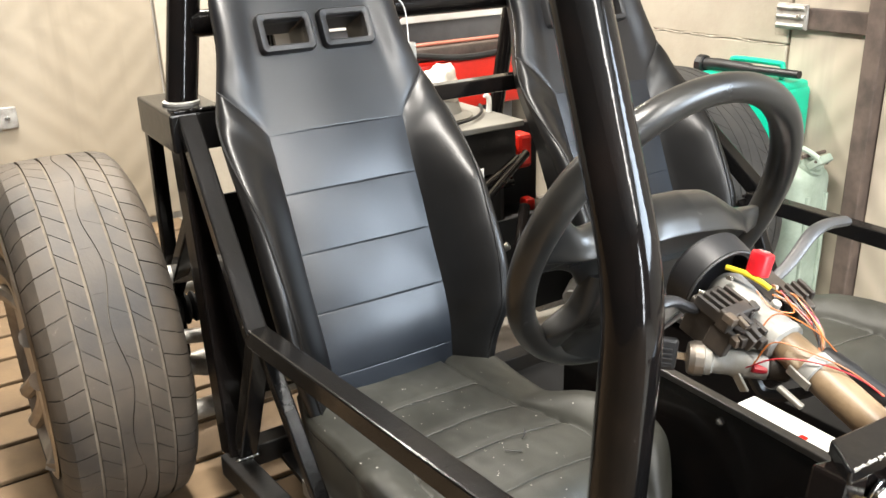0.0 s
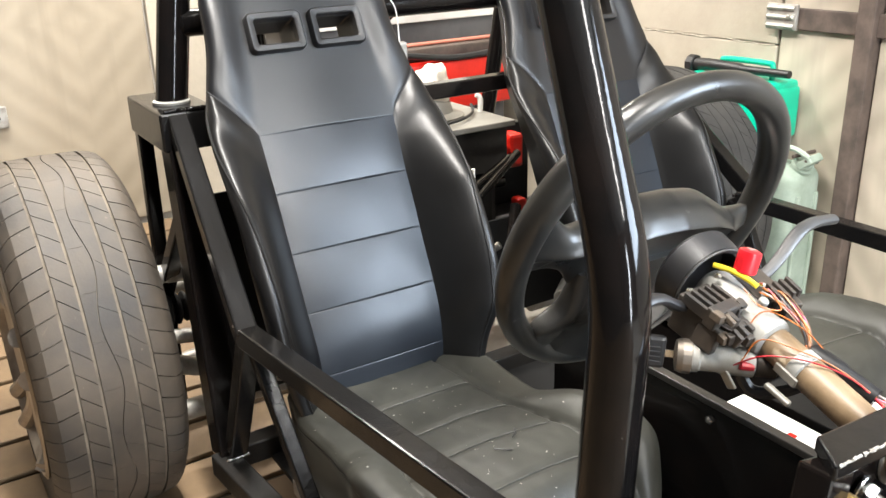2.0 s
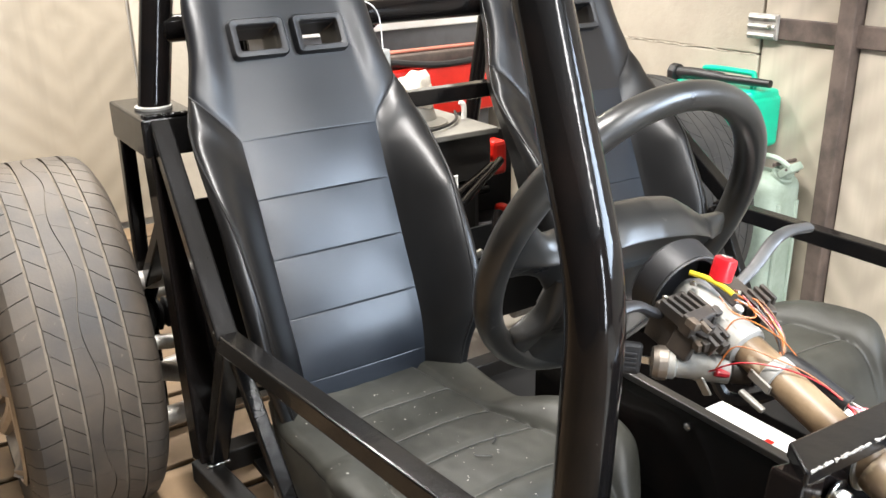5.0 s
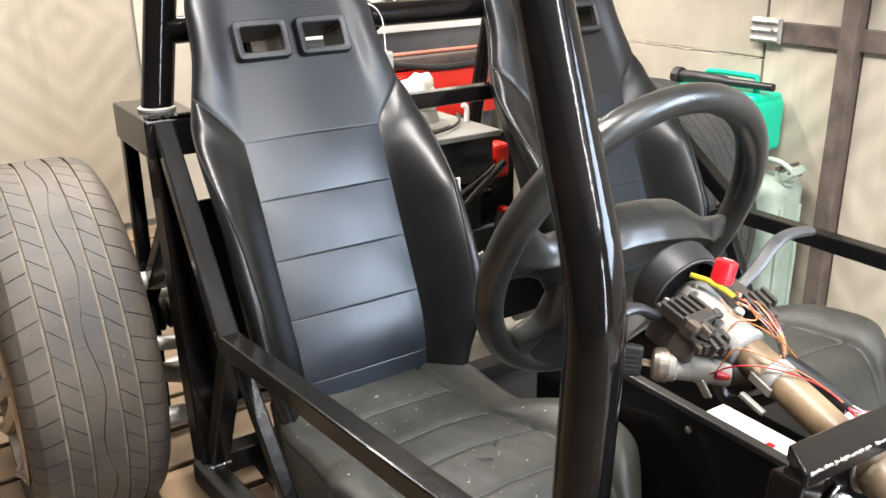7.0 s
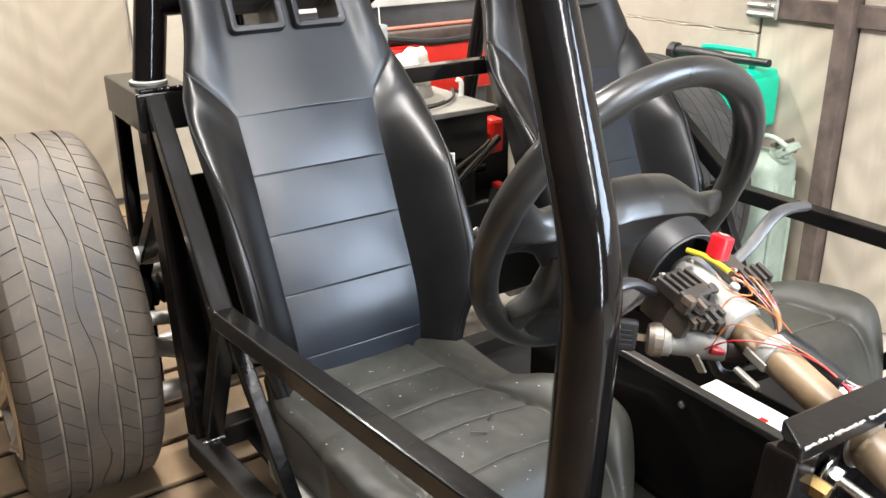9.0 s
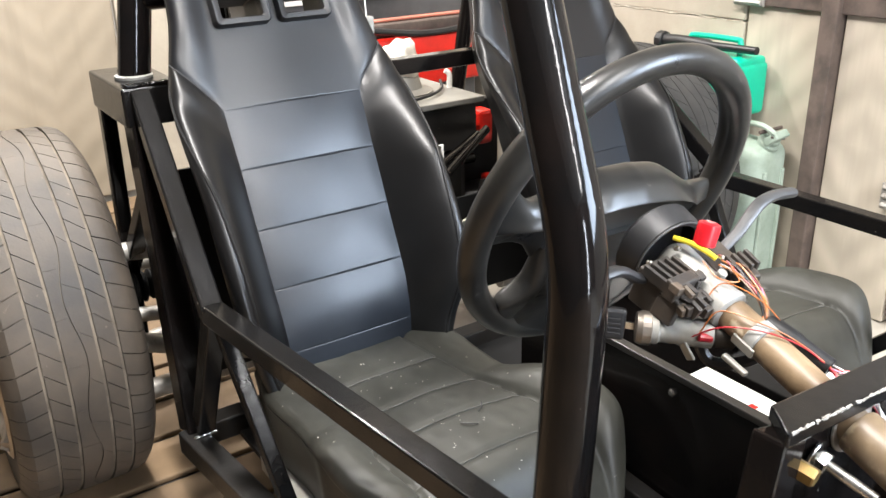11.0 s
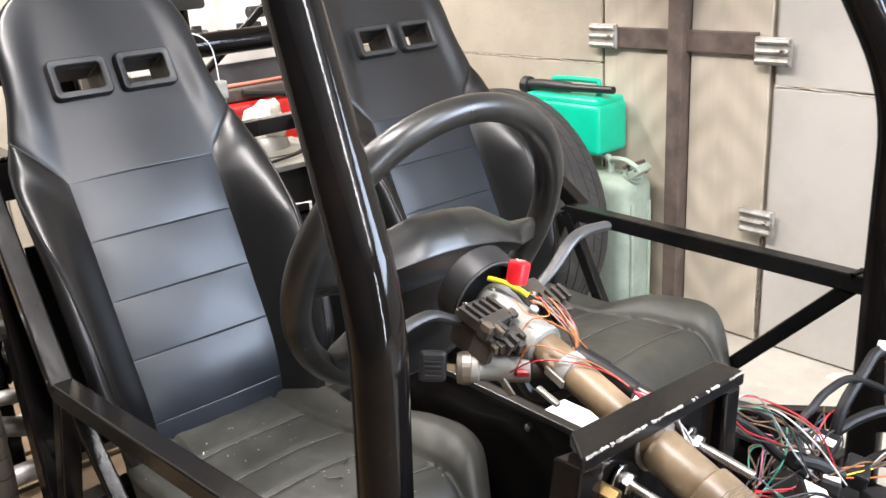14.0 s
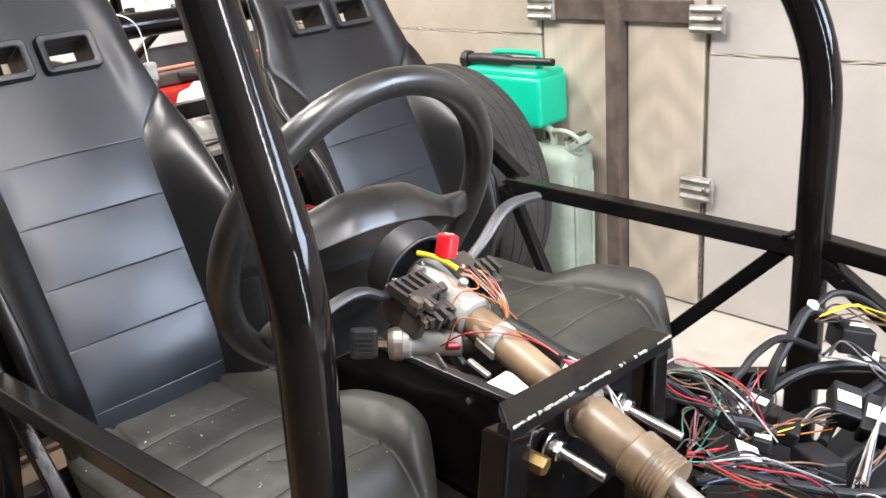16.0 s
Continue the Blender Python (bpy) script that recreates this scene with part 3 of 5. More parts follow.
# suspension arms
for sx in (-1, 1):
    e = thing("suspension", "grey steel suspension arms and links beside the wheel", "suspension", "rear suspension")
    for p, q, r in (((0.58, 1.26, 0.405), (0.36, 1.18, 0.42), 0.018), ((0.58, 1.30, 0.215), (0.30, 1.08, 0.20), 0.019), ((0.58, 1.22, 0.128), (0.30, 1.20, 0.14), 0.020), ((0.58, 1.38, 0.14), (0.30, 1.42, 0.15), 0.018), ((0.58, 1.24, 0.290), (0.32, 1.16, 0.275), 0.014), ((0.58, 1.34, 0.335), (0.30, 1.45, 0.30), 0.015)):
        part("link", rod((p[0] * sx, p[1], p[2]), (q[0] * sx, q[1], q[2]), r, 14), GALV, e, "bare grey steel link")
    part("hub_carrier", block(tuple(min(a, b) for a, b in zip((0.54 * sx, 1.20, 0.20), (0.58 * sx, 1.32, 0.42))), tuple(max(a, b) for a, b in zip((0.54 * sx, 1.20, 0.20), (0.58 * sx, 1.32, 0.42))), 0.012), PAINT_DULL, e)
    for k in range(4):
        part("boot_fold", lathe([(0.022, 0.0), (0.034 - 0.002 * k, 0.006), (0.034 - 0.002 * k, 0.010), (0.022, 0.016)], (0.530 * sx - 0.016 * sx * k, 1.266, 0.325), (-sx, 0, 0), 20), MATT_BLACK, e, "black rubber shaft boot")
    part("drive_shaft", rod((0.56 * sx, 1.264, 0.325), (0.10 * sx, 1.30, 0.33), 0.016, 14), DARKGREY, e)


# ---- seats ----
LEAN_BACK = radians(24.4)
# in seat-back space: x across, y backwards (minus is towards the sitter), z up the back
WIDTH = [(-0.03, 0.162), (0.03, 0.180), (0.10, 0.200), (0.18, 0.205), (0.30, 0.206), (0.42, 0.203), (0.47, 0.196), (0.525, 0.181), (0.60, 0.164), (0.66, 0.160), (0.70, 0.150), (0.73, 0.128), (0.765, 0.080), (0.780, 0.02)]
PROUD = [(-0.03, 0.006), (0.03, 0.030), (0.10, 0.076), (0.18, 0.088), (0.30, 0.078), (0.36, 0.056), (0.41, 0.034), (0.47, 0.012), (0.525, 0.002), (0.60, 0.001), (0.78, 0.0)]
REAR = [(-0.03, 0.015), (0.30, 0.018), (0.40, 0.028), (0.47, 0.045), (0.525, 0.056), (0.65, 0.050), (0.78, 0.045)]
PIPE = [(-0.03, 0.52), (0.20, 0.56), (0.30, 0.61), (0.43, 0.74), (0.52, 0.82), (0.78, 0.86)]
SEAMX = [(-0.03, 0.108), (0.05, 0.112), (0.15, 0.116), (0.34, 0.118), (0.44, 0.120), (0.52, 0.112), (0.60, 0.104), (0.68, 0.092), (0.74, 0.070), (0.78, 0.012)]
STITCH = [-0.03, 0.047, 0.150, 0.246, 0.344, 0.441]


def tuck(v):
    """The foot of the backrest curves away behind the cushion."""
    return 2.0 * max(0.0, 0.125 - v) ** 2


def bolster_point(side, v, t):
    """A place on the side padding: t runs from the seam over the crown to the back edge."""
    w, p, s, r = interp(v, WIDTH), interp(v, PROUD), interp(v, SEAMX), interp(v, REAR)
    w = max(w, s + 0.008)
    if t < 0.62:
        k = t / 0.62
        x = s + (w - s) * (0.86 * k)
        y = -p * (math.sin(k * math.pi / 2) ** (1.25 + 0.9 * min(1.0, max(0.0, (v - 0.40) / 0.06))))
    else:
        k = (t - 0.62) / 0.38
        x = s + (w - s) * (0.86 + 0.14 * math.sin(min(1.0, k / 0.45) * math.pi / 2)) - max(0.0, k - 0.45) * 0.20 * w
        y = -p + (p + r) * (1 - math.cos(k * math.pi / 2))
    return side * x, y + tuck(v) * max(0.0, 1 - t / 0.5), v


def head_wing(side, v, t):
    """A place on the wing beside the head: it leaves the middle flush, lifts a little, then rolls back to the edge."""
    x, y, z = bolster_point(side, v, t)
    return x, y - 0.007 * math.sin(math.pi * min(1.0, t / 0.85)) ** 2 * min(1.0, max(0.0, (0.74 - v) / 0.1)), z


def shoulder_line(t):
    """Height of the shoulder seam at t."""
    return 0.4405 + 0.085 * min(1.0, t / 0.8) ** 0.8


def bolster(side):
    bm = bmesh.new()
    rows = []
    nv, nu = 120, 24
    for j in range(nv + 1):
        row = []
        for i in range(nu + 1):
            t = i / nu
            top = shoulder_line(t)
            v = -0.03 + (top + 0.03) * j / nv
            x, y, z = bolster_point(side, v, t)
            d = v - top
            # padding swells below the shoulder seam and dips at it; soft wrinkles near the foot
            y -= 0.0045 * math.exp(-((d + 0.026) / 0.020) ** 2) * math.sin(math.pi * min(1, t * 1.15))
            y += 0.0030 * math.exp(-(d / 0.005) ** 2) * min(1, t * 5)
            y += 0.0008 * noise.noise((x * 14, v * 22, 3.0 + side))
            row.append(bm.verts.new((x, y, z)))
        rows.append(row)
    for a, b in zip(rows, rows[1:]):
        for i in range(nu):
            bm.faces.new((a[i], a[i + 1], b[i + 1], b[i]))
    return bm


def centre_panel(v0, v1, holes=()):
    """A padded panel between two stitches; with holes cut through for the head openings."""
    bm = bmesh.new()
    xs = [-1 + 2 * i / 20 for i in range(21)]
    vs = [v0, v0 + 0.0008, v0 + 0.0018, v0 + 0.003, v0 + 0.008] + [v0 + 0.008 + (v1 - v0 - 0.016) * k / 12 for k in range(1, 12)] + [v1 - 0.008, v1 - 0.003, v1 - 0.0018, v1 - 0.0008, v1]
    rows = []
    for v in vs:
        s = interp(v, SEAMX)
        row = []
        for u in xs:
            edge = max(0.0, min(1.0, (v - v0) / 0.0018, (v1 - v) / 0.0018, (1 - abs(u)) * s / 0.010))
            puff = math.sin(math.pi * min(1.0, max(0.0, (v - v0) / (v1 - v0)))) ** 0.85
            y = -0.0006 * (1 - (1 - edge) ** 2) - 0.0035 * (1 - u * u) - 0.0016 * puff * (1 - u ** 4)
            y += 0.0008 * noise.noise((u * 2.2, v * 16, 1.7)) + tuck(v)
            row.append(bm.verts.new((u * s, y, v)))
        rows.append(row)
    for a, b in zip(rows, rows[1:]):
        for i in range(len(xs) - 1):
            bm.faces.new((a[i], a[i + 1], b[i + 1], b[i]))
    return bm


HX, HZ, HW, HH = 0.054, 0.600, 0.034, 0.020


def head_panel():
    """One skin over the head: the middle with its two openings and the wings above the shoulder seams."""
    bm = bmesh.new()
    fixed = [-HX - HW, -HX + HW, HX - HW, HX + HW]
    vs = sorted([0.441, 0.4418, 0.4428, 0.444, 0.448, 0.456, 0.47, 0.49, 0.51, 0.53, 0.55, 0.565, HZ - HH, HZ, HZ + HH, 0.635, 0.66, 0.69, 0.715, 0.735, 0.755, 0.770, 0.780])
    nw = 16
    rows = []
    for v in vs:
        s = interp(v, SEAMX)
        xs = [-s, -s + min(0.006, s * 0.06), fixed[0], -HX, fixed[1], 0.0, fixed[2], HX, fixed[3], s - min(0.006, s * 0.06), s]
        lim = s - min(0.006, s * 0.06)
        xs = [max(-lim, min(lim, x)) if 0 < i < 10 else x for i, x in enumerate(xs)]
        # keep columns in order where the head narrows
        if s < 0.096:
            xs = [-s + 2 * s * i / 10 for i in range(11)]
        row = []
        for x in xs:
            u = x / s
            edge = max(0.0, min(1.0, (v - 0.441) / 0.0018))
            y = (-0.0011 * (1 - (1 - edge) ** 2) - 0.003 * max(0.0, 1 - (v - 0.441) / 0.08)) * (1 - u * u) ** 2
            row.append(bm.verts.new((x, y, v)))
        wings = []
        for side in (-1, 1):
            wing = []
            for i in range(1, nw + 1):
                t = i / nw
                low = shoulder_line(t)
                vv = low + (0.780 - low) * (v - 0.441) / 0.339
                # leave the middle flush with it, and lie on the padding along the shoulder seam
                a, b = Vector(head_wing(side, vv, t)), Vector(bolster_point(side, vv, t))
                k = max(0.0, 1 - (vv - low) / 0.070)
                q = a.lerp(b, k)
                q.y += 0.0030 * math.exp(-((vv - low) / 0.006) ** 2) * min(1, t * 5)
                wing.append(bm.verts.new(q))
            wings.append(wing)
        rows.append(wings[0][::-1] + row + wings[1])
    cols = len(rows[0])
    back = [[bm.verts.new((vt.co.x, max(0.062, vt.co.y), vt.co.z)) for vt in row[nw:nw + 11]] for row in rows]
    for j in range(len(vs) - 1):
        for i in range(cols - 1):
            hole = vs[j] >= HZ - HH - 1e-5 and vs[j + 1] <= HZ + HH + 1e-5 and i - nw in (2, 3, 6, 7)
            if not hole:
                bm.faces.new((rows[j][i], rows[j][i + 1], rows[j + 1][i + 1], rows[j + 1][i]))
                if 0 <= i - nw < 10:
                    n = i - nw
                    bm.faces.new((back[j][n], back[j][n + 1], back[j + 1][n + 1], back[j + 1][n]))
    ja, jb = vs.index(HZ - HH), vs.index(HZ + HH)
    for i0, i1 in ((2, 4), (6, 8)):
        for i in range(i0, i1):
            bm.faces.new((rows[ja][i + nw], rows[ja][i + 1 + nw], back[ja][i + 1], back[ja][i]))
            bm.faces.new((rows[jb][i + nw], rows[jb][i + 1 + nw], back[jb][i + 1], back[jb][i]))
        for j in range(ja, jb):
            bm.faces.new((rows[j][i0 + nw], rows[j + 1][i0 + nw], back[j + 1][i0], back[j][i0]))
            bm.faces.new((rows[j][i1 + nw], rows[j + 1][i1 + nw], back[j + 1][i1], back[j][i1]))
    return bm


def head_frame(x0):
    """Rounded rectangular plastic bezel."""
    def ring(hw, hh, r, y, n=6):
        out = []
        for cxs, czs, a0 in ((1, 1, 0), (-1, 1, 90), (-1, -1, 180), (1, -1, 270)):
            for k in range(n + 1):
                a = radians(a0 + 90 * k / n)
                out.append((x0 + cxs * (hw - r) + r * math.cos(a), y, HZ + czs * (hh - r) + r * math.sin(a)))
        return out
    bm = bmesh.new()
    levels = [ring(0.047, 0.0325, 0.010, 0.004), ring(0.047, 0.0325, 0.010, -0.011), ring(0.0445, 0.030, 0.008, -0.0150), ring(0.037, 0.0225, 0.005, -0.0150), ring(0.0345, 0.0205, 0.004, -0.013), ring(0.033, 0.019, 0.003, 0.056)]
    vr = [[bm.verts.new(p) for p in lv] for lv in levels]
    for a, b in zip(vr, vr[1:]):
        m = len(a)
        for i in range(m):
            bm.faces.new((a[i], a[(i + 1) % m], b[(i + 1) % m], b[i]))
    return bm


def back_shell():
    bm = bmesh.new()
    rows = []
    for j in range(41):
        v = -0.03 + 0.81 * j / 40
        w = max(interp(v, WIDTH) * 0.88, 0.012)
        rows.append([bm.verts.new((w * math.sin(radians(-90 + 180 * i / 12)), interp(v, REAR) + 0.032 * math.cos(radians(-90 + 180 * i / 12)) * min(1.0, w / 0.1), v)) for i in range(13)])
    for j in range(40):
        v0 = -0.03 + 0.81 * j / 40
        for i in range(12):
            if 0.56 < v0 < 0.63 and 2 <= i <= 9:
                continue
            bm.faces.new((rows[j][i], rows[j][i + 1], rows[j + 1][i + 1], rows[j + 1][i]))
    return bm


CUSHION_EDGE = [(0.0, 0.145), (0.03, 0.172), (0.07, 0.196), (0.13, 0.208), (0.22, 0.197), (0.29, 0.178), (0.34, 0.175), (0.43, 0.180), (0.50, 0.162)]
CUSHION_SEAM = [(0.0, 0.128), (0.16, 0.130), (0.27, 0.110), (0.47, 0.092)]
CHANNELS = (0.100, 0.205, 0.290, 0.385)


def cushion_height(x, y, swell=0.030):
    """Top of the seat base: x across, y from the front edge (0) to the rear (0.52)."""
    a = abs(x)
    edge, seam = interp(y, CUSHION_EDGE), interp(y, CUSHION_SEAM)
    k = max(0.0, min(1.0, (a - seam) / max(0.02, edge - seam - 0.01)))
    z = swell * math.sin(math.pi * 0.5 * min(1.0, k * 1.4)) * interp(y, [(0.0, 0.5), (0.10, 1.0), (0.20, 0.95), (0.31, 0.05), (0.40, 0.0), (0.50, 0.10)])
    z += 0.024 * interp(y, [(0.02, 1.0), (0.14, 0.6), (0.30, 0.0)])
    z += 0.010 * max(0.0, 1 - (a / 0.16) ** 2) * interp(y, [(0.0, 0.4), (0.15, 1.0), (0.45, 0.0)])
    if a < seam:
        z -= sum(0.0035 * math.exp(-((y - c + 0.10 * (a / 0.12) ** 2 * 0.06) / 0.006) ** 2) for c in CHANNELS)
    z -= 0.0065 * math.exp(-((a - seam) / 0.005) ** 2)
    z += 0.0022 * noise.noise((x * 16, y * 16, 4.0)) + 0.0008 * noise.noise((x * 55, y * 40, 9.0))
    # rounded front and sides
    if y < 0.09:
        z -= 0.12 * (1 - y / 0.09) ** 2.6
    if a > edge - 0.020:
        z -= 0.013 * min(1, (a - edge + 0.020) / 0.020) ** 3
    return z


def seat_base(swell):
    bm = bmesh.new()
    nx, ny = 132, 120
    rows = []
    for j in range(ny + 1):
        y = 0.52 * (j / ny)
        row = []
        for i in range(nx + 1):
            u = -1 + 2 * i / nx
            x = u * interp(y, CUSHION_EDGE)
            row.append(bm.verts.new((x, y, cushion_height(x, y, swell))))
        rows.append(row)
    for a, b in zip(rows, rows[1:]):
        for i in range(nx):
            bm.faces.new((a[i], a[i + 1], b[i + 1], b[i]))
    rim = [rows[0][i] for i in range(nx + 1)] + [rows[j][nx] for j in range(1, ny + 1)] + [rows[ny][i] for i in range(nx - 1, -1, -1)] + [rows[j][0] for j in range(ny - 1, 0, -1)]
    low = [bm.verts.new((v.co.x * 0.90, 0.02 + v.co.y * 0.96, -0.16)) for v in rim]
    m = len(rim)
    for i in range(m):
        bm.faces.new((rim[i], rim[(i + 1) % m], low[(i + 1) % m], low[i]))
    bm.faces.new(low)
    return bm


def bucket_seat(x0, y0, z0, label, swell=0.030, ahead=0.0, lift=0.0):
    e = thing("bucket_seat", label, "car seat", "car seats", at=pose(x0, y0, z0))
    turn = Matrix.Rotation(-LEAN_BACK, 4, "X")

    def add(name, bm, m, lab="", sharp=40, under=None):
        bm.transform(turn)
        return part(name, bm, m, under or e, lab, sharp=sharp)
    back = add("backrest", back_shell(), LEATHER)
    for s in (-1, 1):
        pad = add("bolster", bolster(s), LEATHER, sharp=60)
        add("piping", sweep([bolster_point(s, v, interp(v, PIPE)) if v < 0.52 else head_wing(s, v, interp(v, PIPE)) for v in [-0.03 + 0.80 * k / 60 for k in range(61)]], 0.0024, 8), LEATHER, "raised leatherette piping", under=pad)
        add("shoulder_seam", sweep([Vector(bolster_point(s, shoulder_line(t), t)) + Vector((0, 0.0022, 0)) for t in [0.04 + 0.8 * k / 24 for k in range(25)]], 0.0014, 6), SEAM, "stitched shoulder seam", under=pad)
    for v0, v1 in zip(STITCH, STITCH[1:]):
        add("back_panel", centre_panel(v0, v1), INSERT, "blue-black quilted leatherette panel")
    add("head_panel", head_panel(), HEADSKIN, "smooth dark upper panel with two openings", 50)
    for s in (-1, 1):
        add("head_frame", head_frame(s * HX), PLASTIC, "grey-black plastic opening frame")
    base = seat_base(swell)
    base.transform(pose(0, -0.452 - ahead, 0.010 + lift))
    pad = part("cushion", base, CUSHION, e, "dusty black leatherette cushion with stitched channels", sharp=70)
    for c in CHANNELS:
        half = interp(c, CUSHION_SEAM) - 0.004
        line = [(x, c - 0.006 * (x / 0.12) ** 2 - 0.452 - ahead, 0.0112 + lift + cushion_height(x, c - 0.006 * (x / 0.12) ** 2, swell)) for x in [-half + 2 * half * k / 40 for k in range(41)]]
        part("stitch_line", sweep(line, 0.0012, 6), STITCH_GREY, pad, "dusty pale stitching")
    for s in (-1, 1):
        line = [(s * interp(y, CUSHION_EDGE) * 0.985, y - 0.452 - ahead, lift + cushion_height(interp(y, CUSHION_EDGE) * 0.985, y, swell)) for y in [0.05 + 0.43 * k / 40 for k in range(41)]]
        part("cushion_piping", sweep(line, 0.0030, 8), LEATHER, pad, "raised black piping")
    for s in (-1, 1):
        part("runner", block((s * 0.17 - 0.015, -0.44, -0.145), (s * 0.17 + 0.015, 0.02, -0.118)), GREY, e, "steel seat runner")
    return e


bucket_seat(-0.287, 0.80, 0.30, "black leatherette bucket seat with quilted centre, dusty, beside the steering wheel")
bucket_seat(0.315, 0.835, 0.285, "black leatherette passenger bucket seat with two head openings", 0.032, 0.026, 0.012)


# ---- steering wheel ----
WC, WT = Vector((-0.236, 0.316, 0.700)), radians(22.7)
# in wheel space: x across, y up the rim, z along the column towards the driver's seat is minus


def wheel_point(x, v, off):
    """x across, v up in the rim's plane, off towards the seat."""
    up = Vector((0, -math.sin(WT), math.cos(WT)))
    n = Vector((0, math.cos(WT), math.sin(WT)))
    return WC + Vector((x, 0, 0)) + up * v + n * off


steer = thing("steering_wheel", "worn black foam steering wheel seen from behind, off the dashboard", "steering wheel")
RR = 0.174
ringpts = [wheel_point(RR * math.cos(a), RR * math.sin(a), 0.0) for a in (2 * math.pi * k / 96 for k in range(96))]
part("rim", sweep(ringpts, [0.0160 + 0.0012 * math.sin(2 * math.pi * k / 96 * 3) for k in range(96)], 18, closed=True), WHEELSKIN, steer, "thick black foam rim, shiny with wear", sharp=80)


def turned_point(x, v, off, turn=radians(7)):
    """As wheel_point, for what turns with the wheel, which stands a little off straight."""
    return wheel_point(x * math.cos(turn) + v * math.sin(turn), v * math.cos(turn) - x * math.sin(turn), off)


def hub_shell():
    """Hub and side spokes in one moulding: a broad sloping shelf with a lip over the column, waisted, then flaring into the rim."""
    top = [(0, 0.052), (0.04, 0.049), (0.075, 0.036), (0.105, 0.022), (0.128, 0.014), (0.150, 0.015), (0.172, 0.018)]
    bot = [(0, -0.105), (0.04, -0.100), (0.08, -0.070), (0.11, -0.040), (0.135, -0.033), (0.155, -0.035), (0.172, -0.044)]
    edge = [(0, 0.032), (0.05, 0.028), (0.09, 0.016), (0.13, -0.004), (0.172, -0.012)]
    deep = [(0, 0.044), (0.05, 0.043), (0.09, 0.037), (0.12, 0.026), (0.150, 0.014), (0.172, 0.006)]
    bm = bmesh.new()
    nx = 72
    rings = []
    for j in range(nx + 1):
        x = -0.172 + 0.344 * j / nx
        a = abs(x)
        t1, t0, e, d = interp(a, top), interp(a, bot), interp(a, edge), interp(a, deep)
        if x < 0:
            t1 += interp(a, [(0.095, 0.0), (0.125, 0.008), (0.172, 0.040)])
        h = t1 - e
        loop = [(0.012, (t1 + t0) / 2), (0.010, t1 - 0.25 * h), (0.0, t1 - 0.02 * h), (-0.25 * d, t1), (-0.65 * d, t1 - 0.25 * h), (-0.93 * d, e + 0.32 * h), (-1.02 * d, e + 0.14 * h), (-1.02 * d, e + 0.06 * h), (-0.92 * d, e - 0.02 * h), (-0.50 * d, e - 0.10 * h), (-0.30 * d, e - 0.45 * h), (-0.28 * d, (e + t0) / 2), (-0.05 * d, t0), (0.010, t0 + 0.15 * (e - t0))]
        for _ in range(2):
            loop = [q for p0, p1 in zip(loop, loop[1:] + loop[:1]) for q in ((0.75 * p0[0] + 0.25 * p1[0], 0.75 * p0[1] + 0.25 * p1[1]), (0.25 * p0[0] + 0.75 * p1[0], 0.25 * p0[1] + 0.75 * p1[1]))]
        rings.append([bm.verts.new(turned_point(x, v, off)) for off, v in loop])
    for a, b in zip(rings, rings[1:]):
        m = len(a)
        for k in range(m):
            bm.faces.new((a[k], a[(k + 1) % m], b[(k + 1) % m], b[k]))
    bm.faces.new(rings[0])
    bm.faces.new(rings[-1])
    return bm


part("hub_cover", hub_shell(), WHEELSKIN, steer, "smooth black hub and spoke moulding with a raised lip", sharp=60)


def lower_pad():
    """The broad lower spoke: a padded web from the hub down to the rim, open on both sides."""
    half = [(-0.172, 0.050), (-0.155, 0.078), (-0.135, 0.104), (-0.115, 0.122), (-0.100, 0.126), (-0.088, 0.112), (-0.074, 0.098), (-0.055, 0.094), (-0.030, 0.090)]
    bm = bmesh.new()
    n = 28
    rings = []
    for j in range(n + 1):
        v = -0.172 + 0.142 * j / n
        w = interp(v, half)
        loop = []
        for k in range(40):
            a = 2 * math.pi * k / 40
            c, d = math.cos(a), math.sin(a)
            x = w * math.copysign(abs(c) ** 0.45, c)
            off = -0.004 + 0.014 * math.copysign(abs(d) ** 0.7, d) - (0.010 * math.exp(-((v + 0.075) / 0.03) ** 2) if d < 0 else 0)
            # creases where the moulding folds towards the rim
            off += 0.006 * math.exp(-((abs(x) - 0.085 + 0.35 * (v + 0.10)) / 0.006) ** 2) if d < 0 else 0
            loop.append(bm.verts.new(wheel_point(x, v, off)))
        rings.append(loop)
    for a, b in zip(rings, rings[1:]):
        for k in range(40):
            bm.faces.new((a[k], a[(k + 1) % 40], b[(k + 1) % 40], b[k]))
    bm.faces.new(rings[0])
    bm.faces.new(rings[-1])
    return bm


part("lower_spoke", lower_pad(), WHEELSKIN, steer, "broad worn lower spoke", sharp=70)

# ---- steering column ----
AX = Vector((0.07, 1.0, 0.33)).normalized()


def col(y):
    return Vector((-0.258 + 0.07 * y, y, 0.598 + 0.33 * y))


GREYRIM = mat("worn_grey_plastic", (0.055, 0.054, 0.052), 0.5, dark=(0.02, 0.02, 0.02), scale=30, amount=0.8)
TANPLASTIC = mat("stained_tan_plastic", (0.160, 0.116, 0.070), 0.42, dark=(0.050, 0.032, 0.018), scale=26, amount=1.0, speck=(0.34, 0.27, 0.18), speck_scale=24, speck_at=0.62)
column = thing("steering_column", "bare stained steering column with exposed switches and ignition barrel", "steering column")
part("tube", lathe([(0.0150, 0), (0.0160, 0.002), (0.0160, 0.160), (0.0150, 0.162)], col(-0.005), AX, 28), BRASSY, column, "stained tan column tube")
